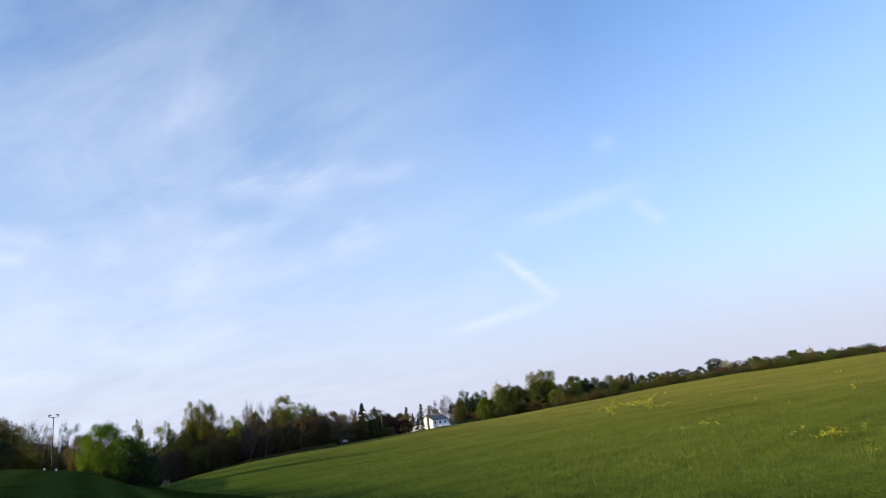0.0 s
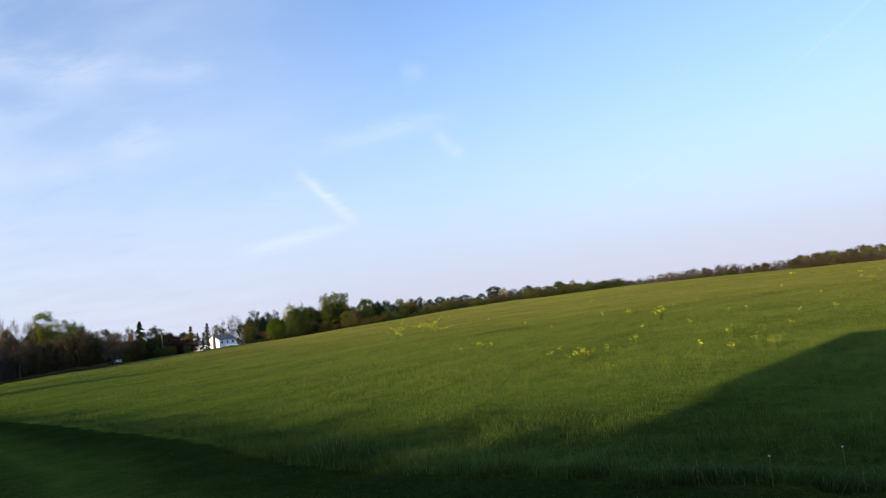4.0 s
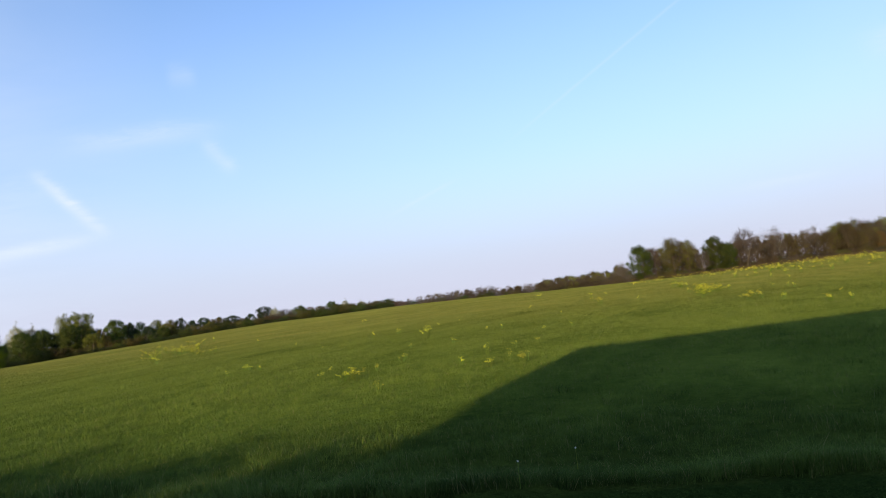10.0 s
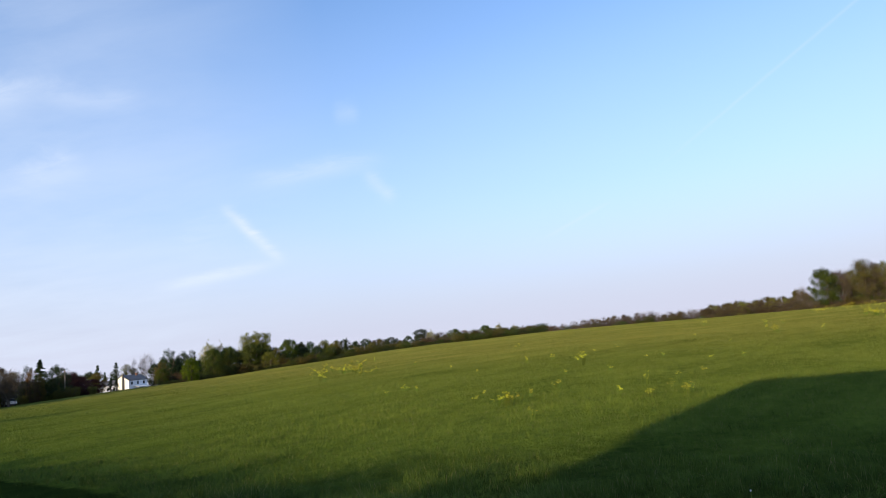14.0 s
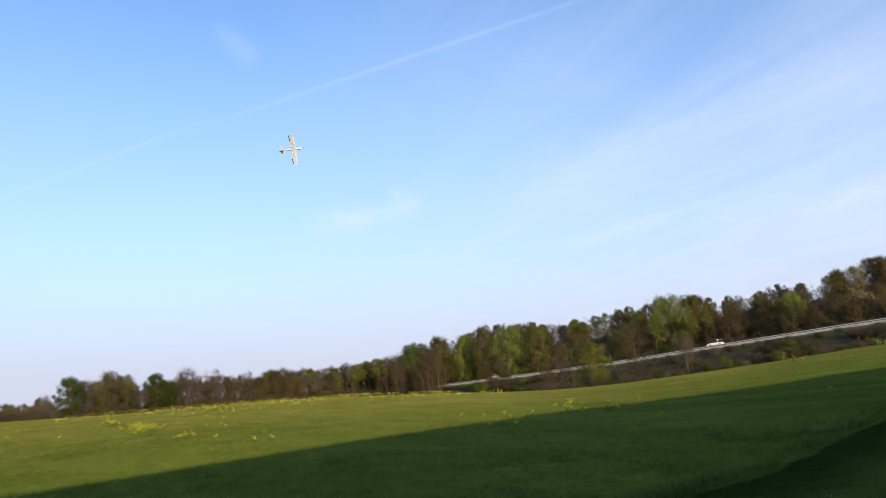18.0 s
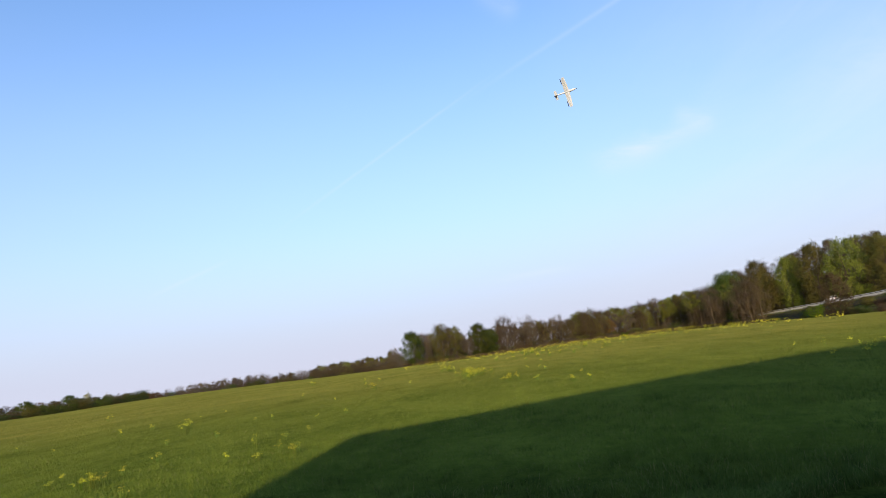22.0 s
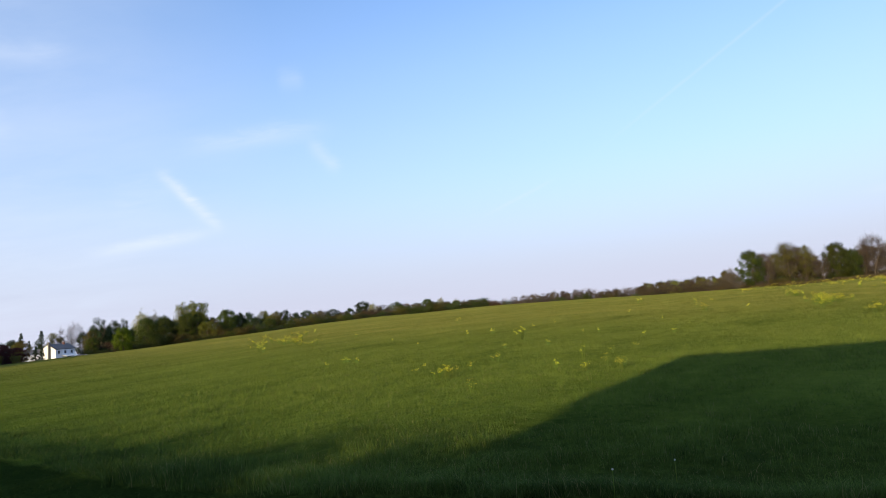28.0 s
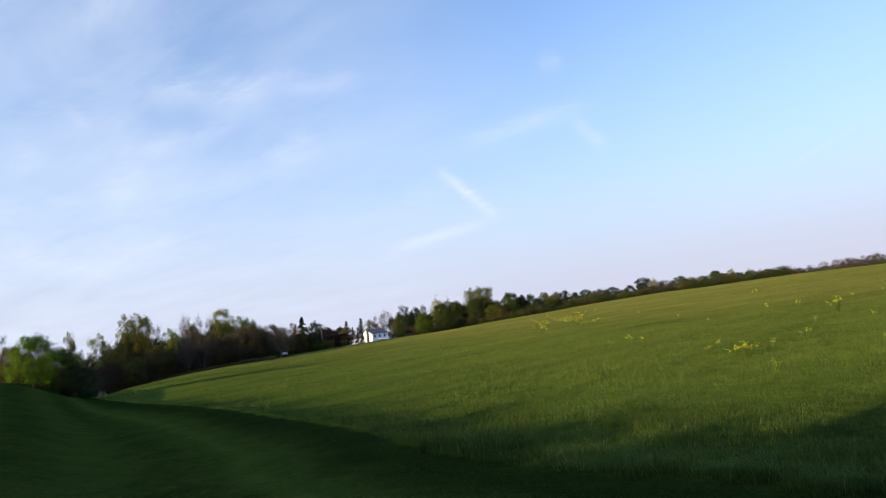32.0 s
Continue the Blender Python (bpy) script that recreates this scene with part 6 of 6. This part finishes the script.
    mustard(115.8, 184.9, 1, 2.89), mustard(116.4, 101.8, 0, 2.28), mustard(115.7, 114.4, 1, 1.52), mustard(115.7, 184.3, 1, 3.54), mustard(115.3, 113.2, 2, 1.90), mustard(117.0, 89.5, 0, 1.37)
    mustard(116.3, 91.3, 1, 1.68), mustard(115.5, 183.7, 1, 3.12), mustard(117.2, 103.6, 2, 1.14), mustard(117.2, 94.0, 1, 1.22), mustard(116.9, 182.5, 1, 2.90)
    mustard(120.9, 183.1, 0, 3.28), mustard(121.6, 181.6, 0, 3.08), mustard(121.9, 181.0, 1, 3.23), mustard(122.5, 85.3, 2, 1.65), mustard(123.6, 85.0, 0, 1.64), mustard(121.7, 180.1, 1, 3.17)
    mustard(122.1, 98.2, 0, 2.14), mustard(122.0, 99.1, 2, 1.86), mustard(122.8, 99.1, 0, 2.33), mustard(120.8, 181.0, 2, 3.36), mustard(122.9, 95.5, 2, 1.54)
    mustard(122.5, 95.8, 0, 1.90), mustard(121.4, 181.9, 1, 3.84), mustard(105.7, 25.7, 2, 0.46), mustard(118.3, 27.5, 2, 0.57)


mustards()


def far_mustard():
    """The thin yellow drift of flowers along the brow, too far off to count."""
    rng = np.random.default_rng(31)
    n = 2000
    az = rng.uniform(57, 93, n)
    r = np.interp(az, BROW_AZ, BROW_R) * (1 - 0.34 * rng.random(n) ** 1.6)
    x, y = r * np.sin(np.radians(az)), r * np.cos(np.radians(az))
    thick = soft_noise(x, y, 9.0, 41) * 0.6 + soft_noise(x, y, 3.0, 42) * 0.4
    keep = thick + 0.25 * rng.random(n) > 0.69
    x, y = x[keep], y[keep]
    tall = 0.35 + 0.4 * rng.random(len(x))
    heads = np.stack((x, y, land(x, y) + tall), 1)
    v, f, way = leaves(rng, heads, 0.17, len(x) * 9, 0.045)
    me = mesh_of("mustard_drift", v, f, "petal", True, way)
    drift = tagged(new("mustard_drift", me), "thin drift of yellow mustard flowers along the brow", "flowers", kind="stuff")
    sv, sf = blades(rng, x, y, tall, np.full(len(x), 0.03), np.full(len(x), 0.1), False)
    part("stems", mesh_of("stems", sv, sf, "stem"), "stem", drift)


far_mustard()




def seed_head(az, r, tall=0.22):
    """A dandelion gone to seed: thin stalk and a white globe of fine hairs."""
    rng = np.random.default_rng(int(az * 10))
    thing = new("dandelion")
    v, f = tube([(0, 0, -0.02), (0.01, 0, tall)], [0.004, 0.003], 4)
    part("stalk", mesh_of("stalk", v, f, "stem"), "stem", thing)
    v, f = leaves(rng, [(0.01, 0, tall + 0.01)], 0.008, 110, 0.004)[:2]
    tagged(part("seed_globe", mesh_of("seed_globe", v, f, "white"), "white", thing), kind="stuff")
    frame_of(thing, spot(az, r), 0)
    tagged(thing, "white dandelion seed head in the tall grass", "dandelion", "dandelions")


seed_head(50.4, 6.5), seed_head(45.3, 5.7), seed_head(80.1, 5.5, 0.12), seed_head(80.8, 5.5, 0.12)


def dry_wisps():
    """Bleached wisps of cut grass left in a broken line on the lawn."""
    rng = np.random.default_rng(77)
    y = np.concatenate([rng.normal(a, 0.12, 10) for a in (-4.25, -3.9, -3.5, -3.1, -2.75, -2.4)])
    x = np.interp(y, EDGE_Y, EDGE_X) - 2.1 + rng.normal(0, 0.05, len(y))
    p = np.stack((x, y, land(x, y) + 0.06 + 0.02 * rng.random(len(x))), 1)
    t = rng.random(len(x)) * math.tau
    d = np.stack((np.cos(t), np.sin(t), rng.normal(0, 0.25, len(x))), 1) * 0.011
    s = np.stack((-np.sin(t), np.cos(t), np.zeros(len(x))), 1) * 0.003
    v = np.stack((p - d - s, p - d + s, p + d + s, p + d - s), 1).reshape(-1, 3)
    me = mesh_of("dry_grass", v, np.arange(len(x) * 4).reshape(-1, 4), "straw")
    tagged(new("dry_grass", me), "bleached wisps of cut grass on the lawn", "dry grass", kind="stuff")


dry_wisps()

# ---- grass ----
def tufts(rng, x, y, each, wide):
    """Blades gathered in tufts: a few round each centre, spread over its width."""
    a, d = rng.random(len(x) * each) * math.tau, wide * np.sqrt(rng.random(len(x) * each))
    return np.repeat(x, each) + d * np.cos(a), np.repeat(y, each) + d * np.sin(a)


def edge_of(x, y):
    """Where the tall grass begins, uneven where it hangs over the mown edge."""
    return lawn_side(x, y) + 0.45 * (soft_noise(x, y, 0.9, 3) - 0.5) + 0.4 * (soft_noise(x, y, 0.3, 4) - 0.5)


def meadow():
    rng = np.random.default_rng(7)
    x, y, r = scatter(rng, 60000, -32, 134, 4.4, 20)
    x, y = tufts(rng, x, y, 7, 0.06)
    keep = edge_of(x, y) < 0.0
    x, y = x[keep], y[keep]
    side, r = lawn_side(x, y), np.hypot(x, y)
    t = 0.6 * soft_noise(x, y, 0.55, 5) + 0.4 * soft_noise(x, y, 2.2, 6)
    band = np.exp(-np.maximum(-side - 0.25, 0) / 0.55)
    h = (0.04 + 0.19 * t ** 1.3 + (0.01 + 0.20 * soft_noise(x, y, 0.4, 8) ** 1.5) * band) * (0.4 + 0.75 * rng.random(len(x)))
    near = r < 9.5
    for name, pickd, bend in (("tall_grass", near, True), ("rough_grass", ~near, False)):
        n = int(pickd.sum())
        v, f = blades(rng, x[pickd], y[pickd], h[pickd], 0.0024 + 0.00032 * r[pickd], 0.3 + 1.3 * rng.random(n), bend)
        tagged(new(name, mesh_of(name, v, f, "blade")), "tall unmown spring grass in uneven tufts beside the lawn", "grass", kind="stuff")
    x, y, r = scatter(rng, 250000, -28, 134, 15, 190)
    x, y = tufts(rng, x, y, 3, 0.10)
    keep = lawn_side(x, y) + 0.02 * np.hypot(x, y) * (soft_noise(x, y, 1.3, 15) - 0.5) < 0
    x, y = x[keep], y[keep]
    r = np.hypot(x, y)
    t = 0.5 * soft_noise(x, y, 0.9, 11) + 0.5 * soft_noise(x, y * 0.5 + x * 0.3, 3.5, 12)
    h = (0.03 + 0.15 * t ** 1.5) * (0.5 + 0.7 * rng.random(len(x)))
    v, f = blades(rng, x, y, h, 0.003 + 0.00042 * r, 0.3 + 0.9 * rng.random(len(x)), False)
    tagged(new("meadow_grass", mesh_of("meadow_grass", v, f, "blade")), "spring grass over the far slope of the meadow", "grass", kind="stuff")
    x, y, r = scatter(rng, 70000, -52, 134, 4.0, 34)
    x, y = tufts(rng, x, y, 3, 0.05)
    keep = lawn_side(x, y) > VERGE + 0.25 * (soft_noise(x, y, 0.5, 16) - 0.5)
    x, y = x[keep], y[keep]
    r = np.hypot(x, y)
    h = (0.02 + 0.035 * soft_noise(x, y, 0.35, 13)) * (0.7 + 0.6 * rng.random(len(x)))
    v, f = blades(rng, x, y, h, 0.003 + 0.0006 * r, 0.3 + 0.6 * rng.random(len(x)), False)
    lawn = mesh_of("lawn_grass", v, f, "short")
    lawn.attributes.new("mown", "FLOAT", "POINT").data.foreach_set("value", np.repeat(lawn_side(x, y), 3).astype(np.float32))
    tagged(new("lawn_grass", lawn), "short mown grass of the lawn in bands along the meadow", "grass", kind="stuff")


meadow()
